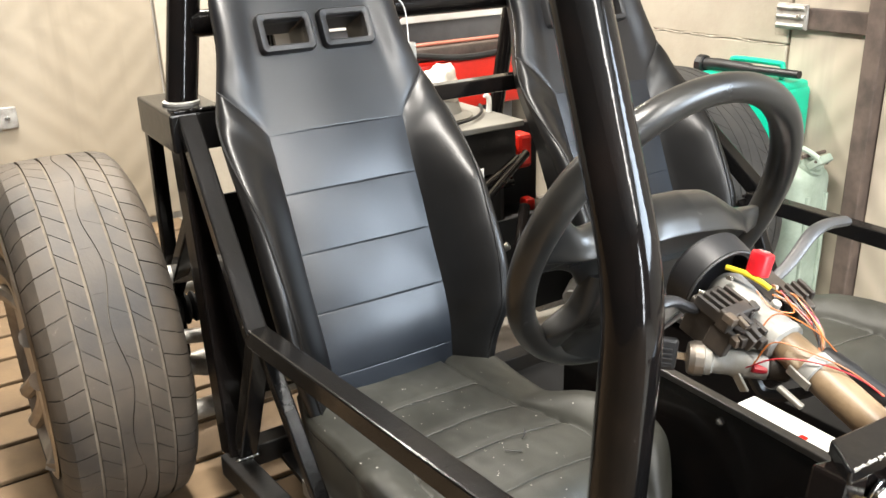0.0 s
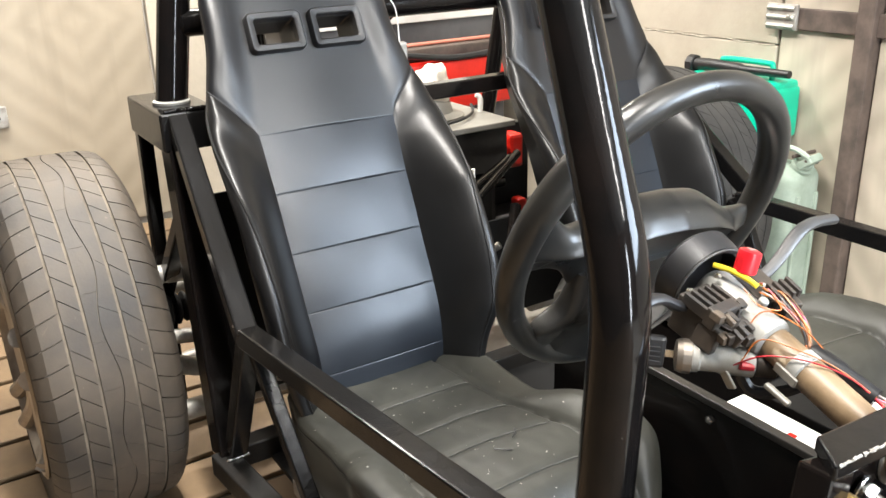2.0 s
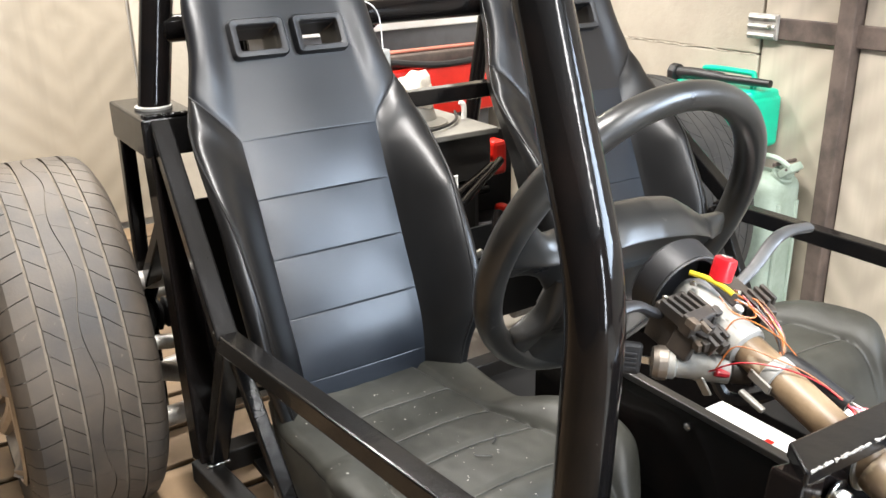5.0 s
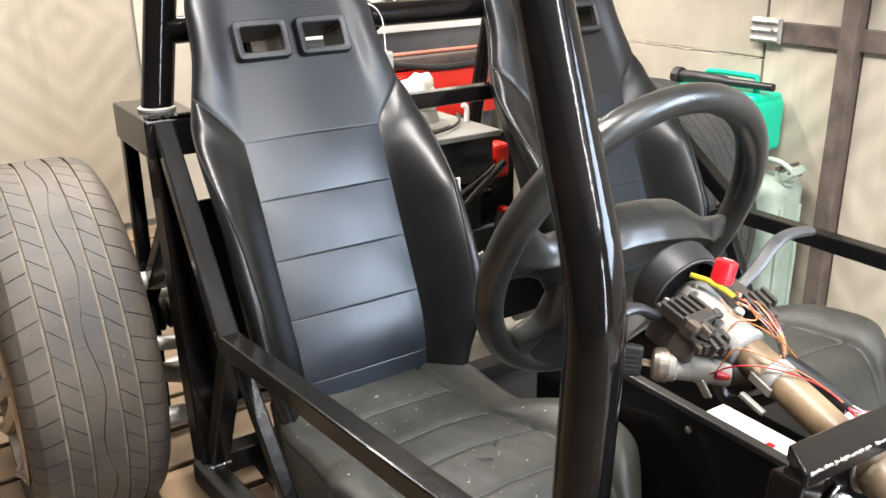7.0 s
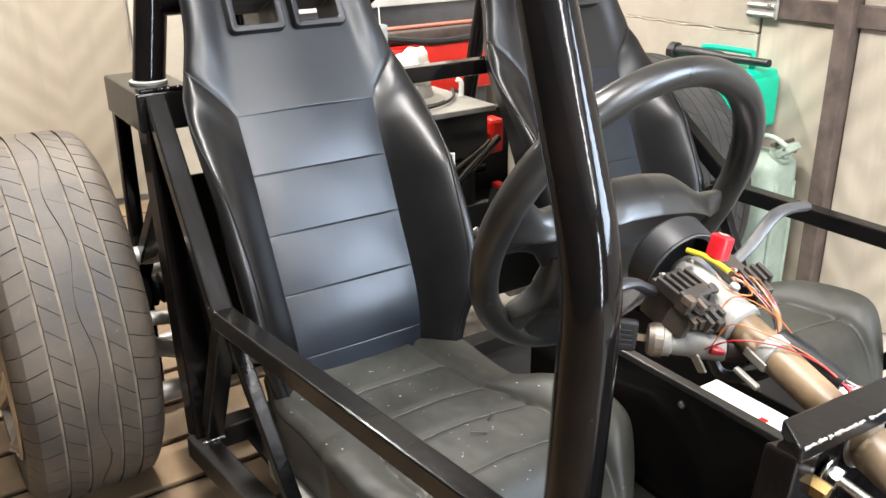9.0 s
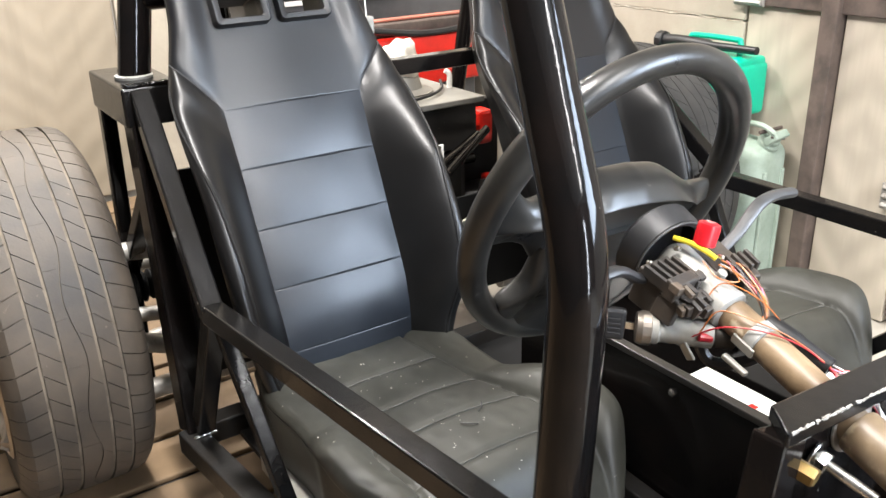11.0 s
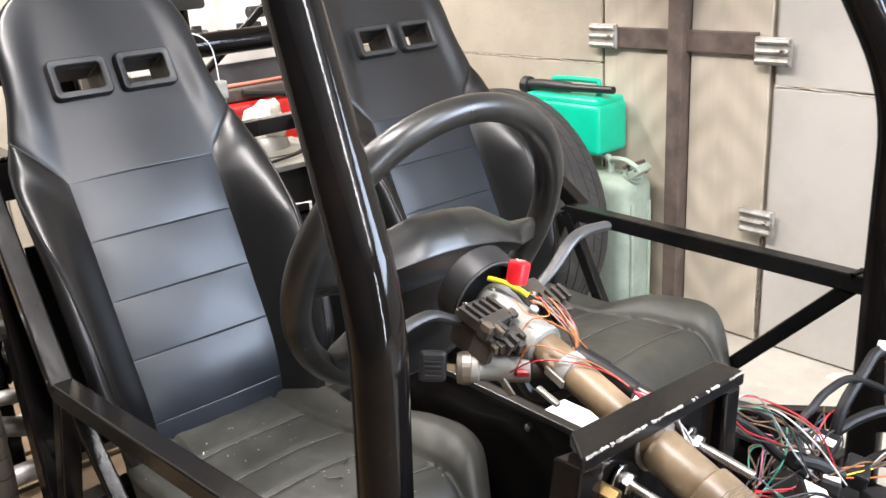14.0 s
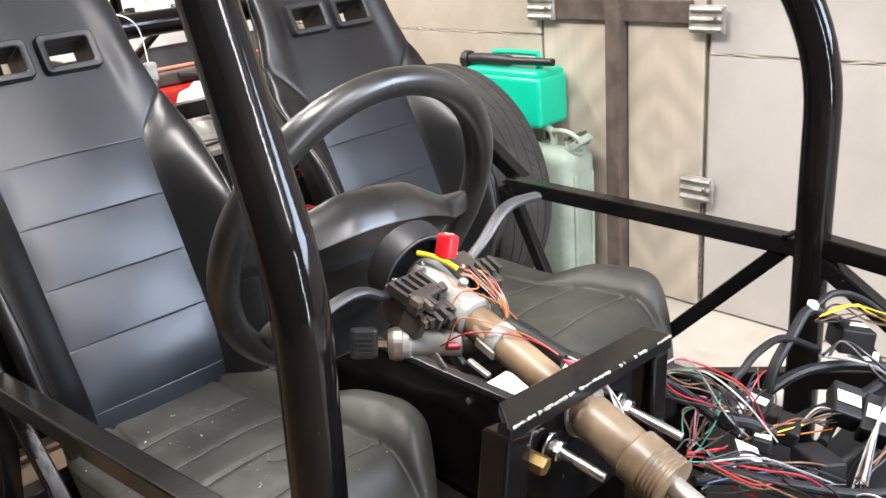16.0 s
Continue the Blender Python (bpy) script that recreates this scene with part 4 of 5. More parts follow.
part("upper_casting", lathe([(0.0165, 0.0), (0.0205, 0.002), (0.0215, 0.008), (0.0200, 0.012), (0.0195, 0.05), (0.0205, 0.06), (0.021, 0.082), (0.016, 0.090)], col(0.138), AX, 28), ZINC, column, "grey cast upper housing")
part("casting_band", lathe([(0.0165, 0), (0.0180, 0.001), (0.0180, 0.012), (0.0165, 0.013)], col(0.098), AX, 28), ZINC, column)
part("casting_boss", rod(col(0.165) + Vector((0.004, -0.004, 0.018)), col(0.165) + Vector((0.004, -0.008, 0.0255)), 0.0048, 14), ZINC, column)
part("slotted_clip", beam(col(0.096) + Vector((-0.019, 0, -0.003)), col(0.120) + Vector((-0.019, 0, -0.003)), 0.003, 0.009, 0.001), GREY, column, "slotted grey clip")
part("clip_tab", beam(col(0.092) + Vector((-0.030, 0, -0.016)), col(0.118) + Vector((-0.032, 0, -0.016)), 0.006, 0.005, 0.0015), GREY, column)
part("lower_tube", lathe([(0.0195, 0), (0.0205, 0.002), (0.0205, 0.055), (0.0195, 0.057)], col(-0.055), AX, 28), TANPLASTIC, column, "tan plastic lower sleeve")
ribs = [(0.0215, 0.0), (0.0240, 0.001)]
for k in range(5):
    ribs += [(0.0240, 0.003 + k * 0.004), (0.0228, 0.004 + k * 0.004), (0.0228, 0.0055 + k * 0.004), (0.0240, 0.0065 + k * 0.004)]
ribs += [(0.0240, 0.040), (0.0215, 0.042)]
part("ribbed_collar", lathe(ribs, col(-0.090), AX, 28), TANPLASTIC, column, "stained tan collar with moulded ribs")
part("shaft", rod(col(-0.30), col(-0.085), 0.0095, 16), ALLOY, column, "grey steering shaft")
part("collar_ring", lathe([(0.004, 0.022), (0.035, 0.022), (0.038, 0.0), (0.043, 0.001), (0.045, 0.010), (0.046, 0.026), (0.040, 0.032), (0.004, 0.034)], col(0.222), AX, 40), PLASTIC, column, "round black plastic cowl ring")

RING_UP = (Vector((0, 0, 1)) - AX * AX.z).normalized()
RING_SIDE = AX.cross(RING_UP)
for r, at in ((0.0415, 0.2215), (0.0375, 0.2240)):
    part("ring_ridge", sweep([col(at) + (RING_UP * math.cos(a) + RING_SIDE * math.sin(a)) * r for a in (2 * math.pi * k / 48 for k in range(48))], 0.0014, 8, closed=True), GREYRIM, column, "worn grey moulded ridge")
# switch gear: stacked black housings with ribs
sw = col(0.188)
BLACKBOX = mat("switch_plastic", (0.016, 0.0135, 0.0115), 0.55, dark=(0.055, 0.042, 0.031), scale=26, amount=0.8, bump=0.25, bump_scale=300)


BROWNBOX = mat("dirty_brown_plastic", (0.085, 0.062, 0.042), 0.6, dark=(0.035, 0.028, 0.022), scale=50)


def cbox(c, size, mtl, parent, name, label="", turn=(0, 0, 0), bevel=0.0018):
    b = block([-s / 2 for s in size], [s / 2 for s in size], bevel)
    m = Euler([radians(a) for a in turn]).to_matrix().to_4x4()
    m.translation = c
    b.transform(m)
    return part(name, b, mtl, parent, label, smooth=False)


TIP = math.degrees(math.atan(0.33))
left_switch = cbox(sw + Vector((-0.036, 0.006, -0.003)), (0.040, 0.042, 0.040), BLACKBOX, column, "switch_body", "dusty black switch housing", (TIP, 0, 4))
cbox(sw + Vector((-0.040, -0.018, 0.010)), (0.034, 0.014, 0.020), BLACKBOX, column, "switch_cover", "", (TIP, 0, 4))
cbox(sw + Vector((-0.030, -0.024, -0.004)), (0.016, 0.016, 0.020), BLACKBOX, column, "switch_plug", "", (TIP + 8, 0, 10))
cbox(sw + Vector((-0.052, -0.014, -0.010)), (0.010, 0.024, 0.026), BLACKBOX, column, "switch_plug", "", (TIP, 8, 6))
for k in range(5):
    cbox(sw + Vector((-0.056 + 0.009 * k, -0.004, 0.016)), (0.004, 0.034, 0.012), BLACKBOX, left_switch, "switch_fin", "", (TIP, 0, 4), 0.0008)
for k in range(3):
    cbox(sw + Vector((-0.046 + 0.012 * k, -0.040 + 0.004 * k, -0.004)), (0.005, 0.012, 0.014), BLACKBOX, left_switch, "switch_clip", "", (TIP + 12, 0, 4), 0.0008)
srng = random.Random(21)
for k in range(16):
    c = sw + Vector((srng.uniform(-0.060, -0.016), srng.uniform(-0.038, -0.010), srng.uniform(-0.018, 0.020)))
    cbox(c, (srng.uniform(0.004, 0.010), srng.uniform(0.006, 0.014), srng.uniform(0.003, 0.012)), BLACKBOX if k % 4 else BROWNBOX, left_switch, "switch_contact", "", (TIP + srng.uniform(-12, 12), srng.uniform(-10, 10), srng.uniform(-12, 12)), 0.0007)
for k in range(7):
    c = sw + Vector((0.020 + 0.007 * k, -0.014 - 0.004 * (k % 3), 0.010 + srng.uniform(-0.006, 0.008)))
    cbox(c, (0.005, srng.uniform(0.008, 0.016), srng.uniform(0.006, 0.014)), BLACKBOX, column, "switch_contact", "", (TIP, srng.uniform(-15, 15), -20), 0.0007)
right_switch = cbox(sw + Vector((0.030, 0.002, 0.004)), (0.036, 0.040, 0.030), BLACKBOX, column, "switch_body", "dusty black switch housing", (TIP, 0, -6))
cbox(sw + Vector((0.046, -0.022, 0.000)), (0.016, 0.030, 0.022), BLACKBOX, column, "switch_plug", "", (TIP, 0, -20))
for k in range(4):
    cbox(sw + Vector((0.026 + 0.009 * k, -0.022, 0.012)), (0.004, 0.022, 0.016), BLACKBOX, right_switch, "switch_fin", "", (TIP, 0, -10), 0.0008)
for dx, dy, dz in ((-0.044, 0.020, 0.022), (-0.012, 0.016, 0.030), (0.034, 0.016, 0.026), (0.012, -0.016, 0.026)):
    part("screw", rod(sw + Vector((dx, dy, dz)), sw + Vector((dx, dy - 0.006, dz + 0.001)), 0.0024, 10), STEEL, column)
knob = part("hazard_knob", lathe([(0.0095, 0), (0.0108, 0.001), (0.0112, 0.0185), (0.0105, 0.0215), (0.007, 0.0228)], sw + Vector((0.008, -0.001, 0.034)), (0.26, -0.05, 1), 24), REDKNOB, column, "bright red hazard switch knob")
mark = bmesh.new()
for ring in (0.0066, 0.0030):
    tri_pts = [Vector((ring * math.cos(radians(90 + 120 * k)), ring * math.sin(radians(90 + 120 * k)), 0)) for k in range(3)]
    for p in tri_pts:
        mark.verts.new(sw + Vector((0.008, -0.001, 0.034)) + Vector((0.26, -0.05, 1)).normalized() * 0.0236 + p + Vector((0, 0, -0.26 * p.x + 0.05 * p.y)))
mark.verts.ensure_lookup_table()
for k in range(3):
    mark.faces.new((mark.verts[k], mark.verts[(k + 1) % 3], mark.verts[3 + (k + 1) % 3], mark.verts[3 + k]))
bmesh.ops.solidify(mark, geom=mark.faces[:], thickness=0.0004)
part("hazard_mark", mark, WHITE, knob, "white triangle outline", smooth=False)
part("stalk", sweep(smooth_path([(-0.270, 0.205, 0.662), (-0.305, 0.203, 0.672), (-0.335, 0.200, 0.688), (-0.365, 0.199, 0.688), (-0.400, 0.200, 0.676)], 5), 0.0075, 12, flat=0.7), PLASTIC, column, "cranked black stalk")
part("stalk", sweep(smooth_path([(-0.195, 0.200, 0.672), (-0.170, 0.200, 0.686), (-0.135, 0.205, 0.706), (-0.105, 0.210, 0.709), (-0.066, 0.214, 0.704)], 5), [0.006 + 0.002 * min(1, k / 12) for k in range(21)], 12, flat=0.7), LEVER, column, "grey cranked lever")
# ignition barrel and key
part("ignition_barrel", lathe([(0.010, -0.002), (0.0145, 0), (0.0145, 0.012), (0.0125, 0.014), (0.0125, 0.030), (0.0135, 0.032), (0.0135, 0.062), (0.010, 0.064)], (-0.307, 0.190, 0.626), (0.74, -0.67, -0.06), 24), ZINC, column, "grey cast ignition barrel")
part("barrel_face", lathe([(0.006, -0.006), (0.0145, -0.005), (0.0165, 0.0), (0.0165, 0.008), (0.0145, 0.009)], (-0.309, 0.192, 0.626), (0.74, -0.67, -0.06), 24), ALLOY, column, "worn metal barrel collar")
part("key_blade", beam((-0.327, 0.206, 0.630), (-0.309, 0.192, 0.626), 0.002, 0.008, 0.0005), STEEL, column)
fob = cbox(Vector((-0.332, 0.209, 0.631)), (0.009, 0.027, 0.032), PLASTIC, column, "key_fob", "ribbed black key head", (6, 8, 52), 0.004)
for k in range(4):
    cbox(Vector((-0.3357, 0.2045, 0.623 + 0.005 * k)), (0.002, 0.016, 0.002), PLASTIC, fob, "key_rib", "", (6, 8, 52), 0.0005)
part("barrel_lug", beam((-0.288, 0.160, 0.618), (-0.282, 0.152, 0.600), 0.010, 0.003, 0.0014, up=(1, 0, 0)), GREY, column, "pierced grey lug")
part("under_cable", sweep(smooth_path([(-0.262, 0.165, 0.612), (-0.255, 0.15, 0.59), (-0.24, 0.12, 0.60), (-0.225, 0.10, 0.625)], 6), 0.006, 8), PLASTIC, column)
part("barrel_end", lathe([(0.012, 0), (0.0125, 0.002), (0.0125, 0.018), (0.009, 0.020)], (-0.260, 0.147, 0.622), (0.74, -0.67, -0.06), 20), BLACKBOX, column, "black barrel contact block")
# bolts at the hoop
BRASS = mat("brass", (0.22, 0.15, 0.06), 0.5, metal=1.0, scale=30)
for x, z, m2, L in ((-0.302, 0.586, STEEL, 0.050), (-0.203, 0.578, STEEL, 0.060)):
    b0 = Vector((x, 0.006, z))
    stud = part("stud", rod(b0, b0 + Vector((0.010, -L, -0.016)), 0.0048, 12), m2, column, "bright steel stud")
    part("nut", lathe([(0.0088, 0), (0.0098, 0.001), (0.0098, 0.008), (0.0088, 0.009)], b0 + Vector((0, -0.003, -0.001)), (0.15, -1, -0.2), 6), m2, stud)
    part("nut", lathe([(0.0120, 0), (0.0125, 0.002), (0.0120, 0.003)], b0 + Vector((0, 0.002, 0)), (0.15, -1, -0.2), 20), m2, stud)
part("brass_fitting", rod((-0.334, 0.010, 0.592), (-0.330, -0.014, 0.588), 0.0085, 6), BRASS, column, "brass pipe fitting")

# ---- centre tunnel ----
tunnel = thing("tunnel", "black sheet steel tunnel between the seats, open on top", "tunnel")
part("side_plate", block((-0.070, 0.06, 0.165), (-0.064, 0.66, 0.418), 0.001), PAINT, tunnel, smooth=False)
part("side_plate", block((0.052, 0.06, 0.165), (0.058, 0.66, 0.430), 0.001), PAINT, tunnel, smooth=False)
part("edge_strip", beam((-0.067, 0.06, 0.418), (-0.067, 0.66, 0.418), 0.016, 0.010, 0.002), PAINT_DULL, tunnel)
part("edge_strip", beam((0.055, 0.06, 0.430), (0.055, 0.66, 0.430), 0.016, 0.010, 0.002), PAINT_DULL, tunnel)
part("tray", block((-0.063, 0.06, 0.330), (0.051, 0.66, 0.336)), PAINT_DULL, tunnel, smooth=False)
for y, z in ((0.343, 0.392), (0.50, 0.33), (0.22, 0.30)):
    part("bolt", lathe([(0.0055, 0), (0.0055, 0.004), (0.003, 0.006)], (-0.0702, y, z), (-1, 0, 0), 12), STEEL, tunnel)
part("gusset", beam((-0.09, 0.10, 0.20), (-0.09, 0.50, 0.22), 0.03, 0.03), PAINT_DULL, tunnel)
carton = thing("carton", "white printed card carton lying in the tunnel", "box")
part("carton_body", block((-0.045, 0.16, 0.337), (0.042, 0.380, 0.375), 0.002), WHITE, carton, smooth=False)
for k in range(4):
    part("print_bar", block((-0.030, 0.185 + 0.028 * k, 0.3752), (0.004 + 0.008 * (k % 2), 0.196 + 0.028 * k, 0.3758)), RED, carton, "red printed bar", smooth=False)

# ---- wiring ----
COL = {"red": (0.42, 0.015, 0.025), "black": (0.015, 0.015, 0.016), "white": (0.58, 0.57, 0.53), "yellow": (0.80, 0.62, 0.03), "orange": (0.50, 0.15, 0.03), "green": (0.03, 0.26, 0.17), "grey": (0.30, 0.30, 0.30), "brown": (0.16, 0.08, 0.04), "pink": (0.62, 0.16, 0.26), "blue": (0.05, 0.10, 0.25)}
WIRE = {k: mat("wire_" + k, v, 0.38, scale=30, amount=0.2) for k, v in COL.items()}
rng = random.Random(11)


def wire(parent, pts, colour, r=0.0010, n=6, seg=6):
    return part("wire", sweep(smooth_path(pts, n), r, seg), WIRE[colour], parent, colour + " wire")


loom = thing("column_wiring", "loose coloured wires along the steering column", "wiring")
SLEEVE_A, SLEEVE_B = Vector((-0.236, 0.110, 0.642)), Vector((-0.226, 0.048, 0.621))
part("sleeve", sweep([SLEEVE_A, SLEEVE_A.lerp(SLEEVE_B, 0.04), SLEEVE_A.lerp(SLEEVE_B, 0.48), SLEEVE_A.lerp(SLEEVE_B, 0.52), SLEEVE_B], [0.0090, 0.0108, 0.0108, 0.0096, 0.0088], 12), LOOMTAPE, loom, "black insulating sleeve")
part("yellow_sleeve", sweep(smooth_path([sw + Vector((-0.008, 0.022, 0.038)), sw + Vector((-0.003, 0.006, 0.0365)), sw + Vector((0.002, -0.008, 0.032)), sw + Vector((0.006, -0.019, 0.026))], 4), 0.0027, 10), WIRE["yellow"], loom, "bright yellow sleeve")
for k, c in enumerate(("orange", "brown", "brown", "red", "black", "orange", "grey", "grey", "orange", "black", "brown", "pink")):
    j = lambda s=0.003: rng.uniform(-s, s)
    a = sw + Vector((0.008 + 0.004 * (k % 6), -0.020 + j(), 0.020 + j()))
    wire(loom, [a, col(0.152) + Vector((0.016 + 0.0016 * k + j(), j(), 0.026 + j(0.004))), col(0.124) + Vector((0.022 + j(0.007), j(), 0.022 + j())), SLEEVE_A + Vector((j(0.004), 0.0, j(0.003)))], c, 0.0009)
for k, c in enumerate(("red", "white", "black", "red", "pink", "grey", "white", "brown")):
    j = lambda s=0.008: rng.uniform(-s, s)
    wire(loom, [SLEEVE_B + Vector((j(0.003), 0.004, j(0.003))), col(0.020) + Vector((0.030 + j(), j(), 0.010 + j())), col(0.002) + Vector((0.034 + j(0.012), j(), -0.004 + j())), col(-0.03) + Vector((0.04 + j(), j(), -0.05 + j()))], c)
wire(loom, [sw + Vector((-0.030, -0.034, -0.010)), col(0.15) + Vector((-0.004, 0, 0.024)), col(0.118) + Vector((0.012, 0, 0.026)), col(0.095) + Vector((0.02, 0, 0.016))], "orange", 0.0006)
wire(loom, [sw + Vector((-0.034, -0.040, -0.030)), col(0.135) + Vector((-0.022, 0, 0.012)), col(0.100) + Vector((-0.006, 0, 0.021)), col(0.075) + Vector((0.012, 0, 0.018)), col(0.045) + Vector((0.024, 0, 0.012))], "orange", 0.0007)
wire(loom, [sw + Vector((-0.040, -0.034, -0.036)), col(0.128) + Vector((-0.026, 0, 0.002)), col(0.094) + Vector((-0.010, 0, 0.019)), col(0.066) + Vector((0.014, 0, 0.017)), col(0.038) + Vector((0.026, 0, 0.008))], "red", 0.0008)
wire(loom, [sw + Vector((-0.012, -0.018, 0.028)), sw + Vector((-0.016, -0.040, 0.020)), sw + Vector((0.004, -0.048, 0.014)), sw + Vector((0.014, -0.030, 0.020))], "orange", 0.0007)
part("connector", rod(sw + Vector((-0.036, -0.040, -0.034)), sw + Vector((-0.024, -0.046, -0.037)), 0.0042, 10), WIRE["red"], loom, "red plug")
cbox(Vector((-0.205, 0.052, 0.597)), (0.024, 0.022, 0.012), WHITE, loom, "white_plug", "white plastic plug", (15, 10, -40))

harness = thing("front_wiring_harness", "tangled wiring harness with black plugs heaped behind the nose", "wiring")
cols = list(COL)


def bundle(a, b, n, r, lift, spread, names, end=True):
    for _ in range(max(4, int(n * 0.62))):
        j = lambda s: Vector((rng.uniform(-s, s), rng.uniform(-s, s), rng.uniform(-s, s)))
        A, B = Vector(a) + j(spread * 0.4), Vector(b) + j(spread)
        m1, m2 = A.lerp(B, 0.33) + Vector((0, 0, lift)) + j(spread), A.lerp(B, 0.67) + Vector((0, 0, lift * 0.7)) + j(spread)
        wire(harness, [A, m1, m2, B], rng.choice(names), r * 1.25, 6, 6)


MIXED = ("red", "white", "pink", "brown", "grey", "black", "black", "black", "brown", "green", "black", "brown", "black")
DARKS = ("black", "black", "black", "black", "grey", "black", "white", "blue", "brown", "brown", "red", "black")
bundle((-0.10, 0.035, 0.56), (0.02, -0.02, 0.43), 16, 0.0008, 0.018, 0.018, MIXED)
bundle((-0.06, 0.060, 0.52), (0.06, 0.02, 0.41), 14, 0.0008, 0.020, 0.018, MIXED)
bundle((-0.02, -0.01, 0.44), (0.14, -0.05, 0.41), 8, 0.0008, 0.015, 0.010, ("yellow", "orange", "black", "brown"))
bundle((-0.16, -0.06, 0.52), (0.02, -0.12, 0.40), 22, 0.0009, 0.012, 0.014, DARKS)
bundle((-0.12, -0.03, 0.46), (0.04, -0.10, 0.40), 20, 0.0009, 0.020, 0.018, DARKS)
bundle((0.02, -0.12, 0.40), (0.00, -0.24, 0.42), 14, 0.0009, 0.010, 0.012, ("black", "green", "black", "white", "black"))
bundle((0.06, -0.02, 0.42), (0.150, -0.075, 0.424), 12, 0.0009, 0.008, 0.009, ("white", "yellow", "black", "black", "grey", "brown"))
bundle((0.255, 0.020, 0.480), (0.36, -0.04, 0.450), 12, 0.0009, 0.012, 0.012, ("yellow", "white", "brown", "black"))
bundle((0.24, 0.0, 0.44), (0.30, -0.08, 0.40), 8, 0.0016, 0.02, 0.016, ("grey", "black", "black"))
bundle((-0.05, 0.02, 0.45), (0.10, 0.03, 0.40), 22, 0.0008, 0.03, 0.026, MIXED)
bundle((-0.10, 0.00, 0.47), (-0.02, -0.04, 0.41), 14, 0.0008, 0.01, 0.018, ("green", "white", "black", "red"))
bundle((0.02, 0.00, 0.42), (0.20, 0.06, 0.40), 14, 0.0009, 0.02, 0.02, DARKS)
bundle((0.06, -0.12, 0.40), (0.30, -0.10, 0.42), 16, 0.0012, 0.02, 0.02, DARKS)


def sleeve(pts, r, label="black taped loom"):
    return part("loom", sweep(smooth_path(pts, 7), r, 10), LOOMTAPE, harness, label)


sleeve([(0.030, -0.010, 0.395), (0.052, 0.030, 0.460), (0.085, 0.030, 0.482), (0.119, 0.030, 0.489), (0.180, 0.030, 0.480), (0.250, 0.015, 0.440)], 0.0050)
sleeve([(0.140, 0.030, 0.405), (0.161, 0.030, 0.449), (0.205, 0.030, 0.475), (0.250, 0.030, 0.492), (0.285, 0.010, 0.470)], 0.0072)
sleeve([(0.285, 0.010, 0.470), (0.345, 0.0, 0.425), (0.350, -0.03, 0.385), (0.30, -0.08, 0.395)], 0.008)
sleeve([(0.02, -0.12, 0.39), (0.12, -0.10, 0.385), (0.22, -0.12, 0.40), (0.34, -0.18, 0.41)], 0.007)
sleeve([(-0.05, 0.06, 0.53), (0.00, 0.05, 0.50), (0.04, 0.02, 0.44)], 0.006)
sleeve([(0.00, -0.16, 0.40), (0.10, -0.17, 0.415), (0.16, -0.20, 0.44), (0.22, -0.25, 0.45)], 0.006)
sleeve([(-0.02, 0.0, 0.475), (0.01, -0.015, 0.46), (0.035, -0.03, 0.44)], 0.008)


for pts, r in (([(-0.14, -0.05, 0.500), (-0.06, -0.09, 0.455), (0.02, -0.13, 0.415), (0.08, -0.16, 0.400)], 0.0055), ([(-0.13, -0.03, 0.470), (-0.05, -0.06, 0.440), (0.05, -0.09, 0.412), (0.14, -0.10, 0.405)], 0.0045),
               ([(0.06, -0.02, 0.415), (0.15, -0.02, 0.402), (0.24, -0.05, 0.400), (0.33, -0.06, 0.400)], 0.0075), ([(0.10, -0.06, 0.405), (0.18, -0.05, 0.400), (0.27, -0.09, 0.400), (0.36, -0.14, 0.405)], 0.0065),
               ([(0.10, 0.05, 0.395), (0.19, 0.02, 0.425), (0.26, -0.01, 0.420), (0.33, -0.05, 0.400)], 0.0070), ([(0.255, 0.028, 0.492), (0.300, 0.020, 0.500), (0.345, 0.000, 0.480), (0.380, -0.03, 0.440)], 0.0048),
               ([(-0.09, 0.05, 0.545), (-0.05, 0.03, 0.510), (-0.02, 0.01, 0.470), (0.02, -0.02, 0.430)], 0.0050)):
    sleeve(pts, r)
part("loom_clip", rod((0.150, -0.215, 0.425), (0.190, -0.235, 0.436), 0.0085, 12), LOOMTAPE, harness, "black ribbed connector barrel")


def plug(c, size, turn, tag=None, m=None):
    body = cbox(Vector(c), size, m or LOOMTAPE, harness, "plug", "black multi-pin plug" if m is None else "pale plastic plug", turn, 0.003)
    if tag:
        v = Euler([radians(a) for a in turn]).to_matrix() @ Vector((0, 0, size[2] / 2 + 0.001))
        cbox(Vector(c) + v, (size[0] * tag, size[1] * 0.8, 0.0012), WHITE, body, "tag", "white paper tag", turn, 0.0003)


plug((0.155, -0.060, 0.429), (0.052, 0.034, 0.026), (20, -15, 25), 0.35)
plug((0.162, -0.095, 0.418), (0.056, 0.036, 0.028), (15, -20, 15), 0.35)
plug((0.315, 0.0, 0.436), (0.060, 0.045, 0.034), (10, 10, 40), 0.3)
plug((0.010, 0.005, 0.452), (0.030, 0.026, 0.020), (20, 20, 30), None, WHITE)
plug((0.340, -0.010, 0.395), (0.034, 0.026, 0.024), (20, 20, 60), None, WHITE)
plug((-0.055, -0.045, 0.462), (0.050, 0.030, 0.014), (24, 10, 35), 0.8)
plug((0.010, -0.030, 0.440), (0.034, 0.022, 0.016), (10, 20, 25), 0.7)
plug((0.075, -0.030, 0.425), (0.044, 0.026, 0.020), (12, 0, 20))
plug((0.055, -0.075, 0.410), (0.060, 0.034, 0.024), (5, 10, 55))
plug((0.115, 0.030, 0.412), (0.050, 0.030, 0.022), (12, 0, 10), 0.3)
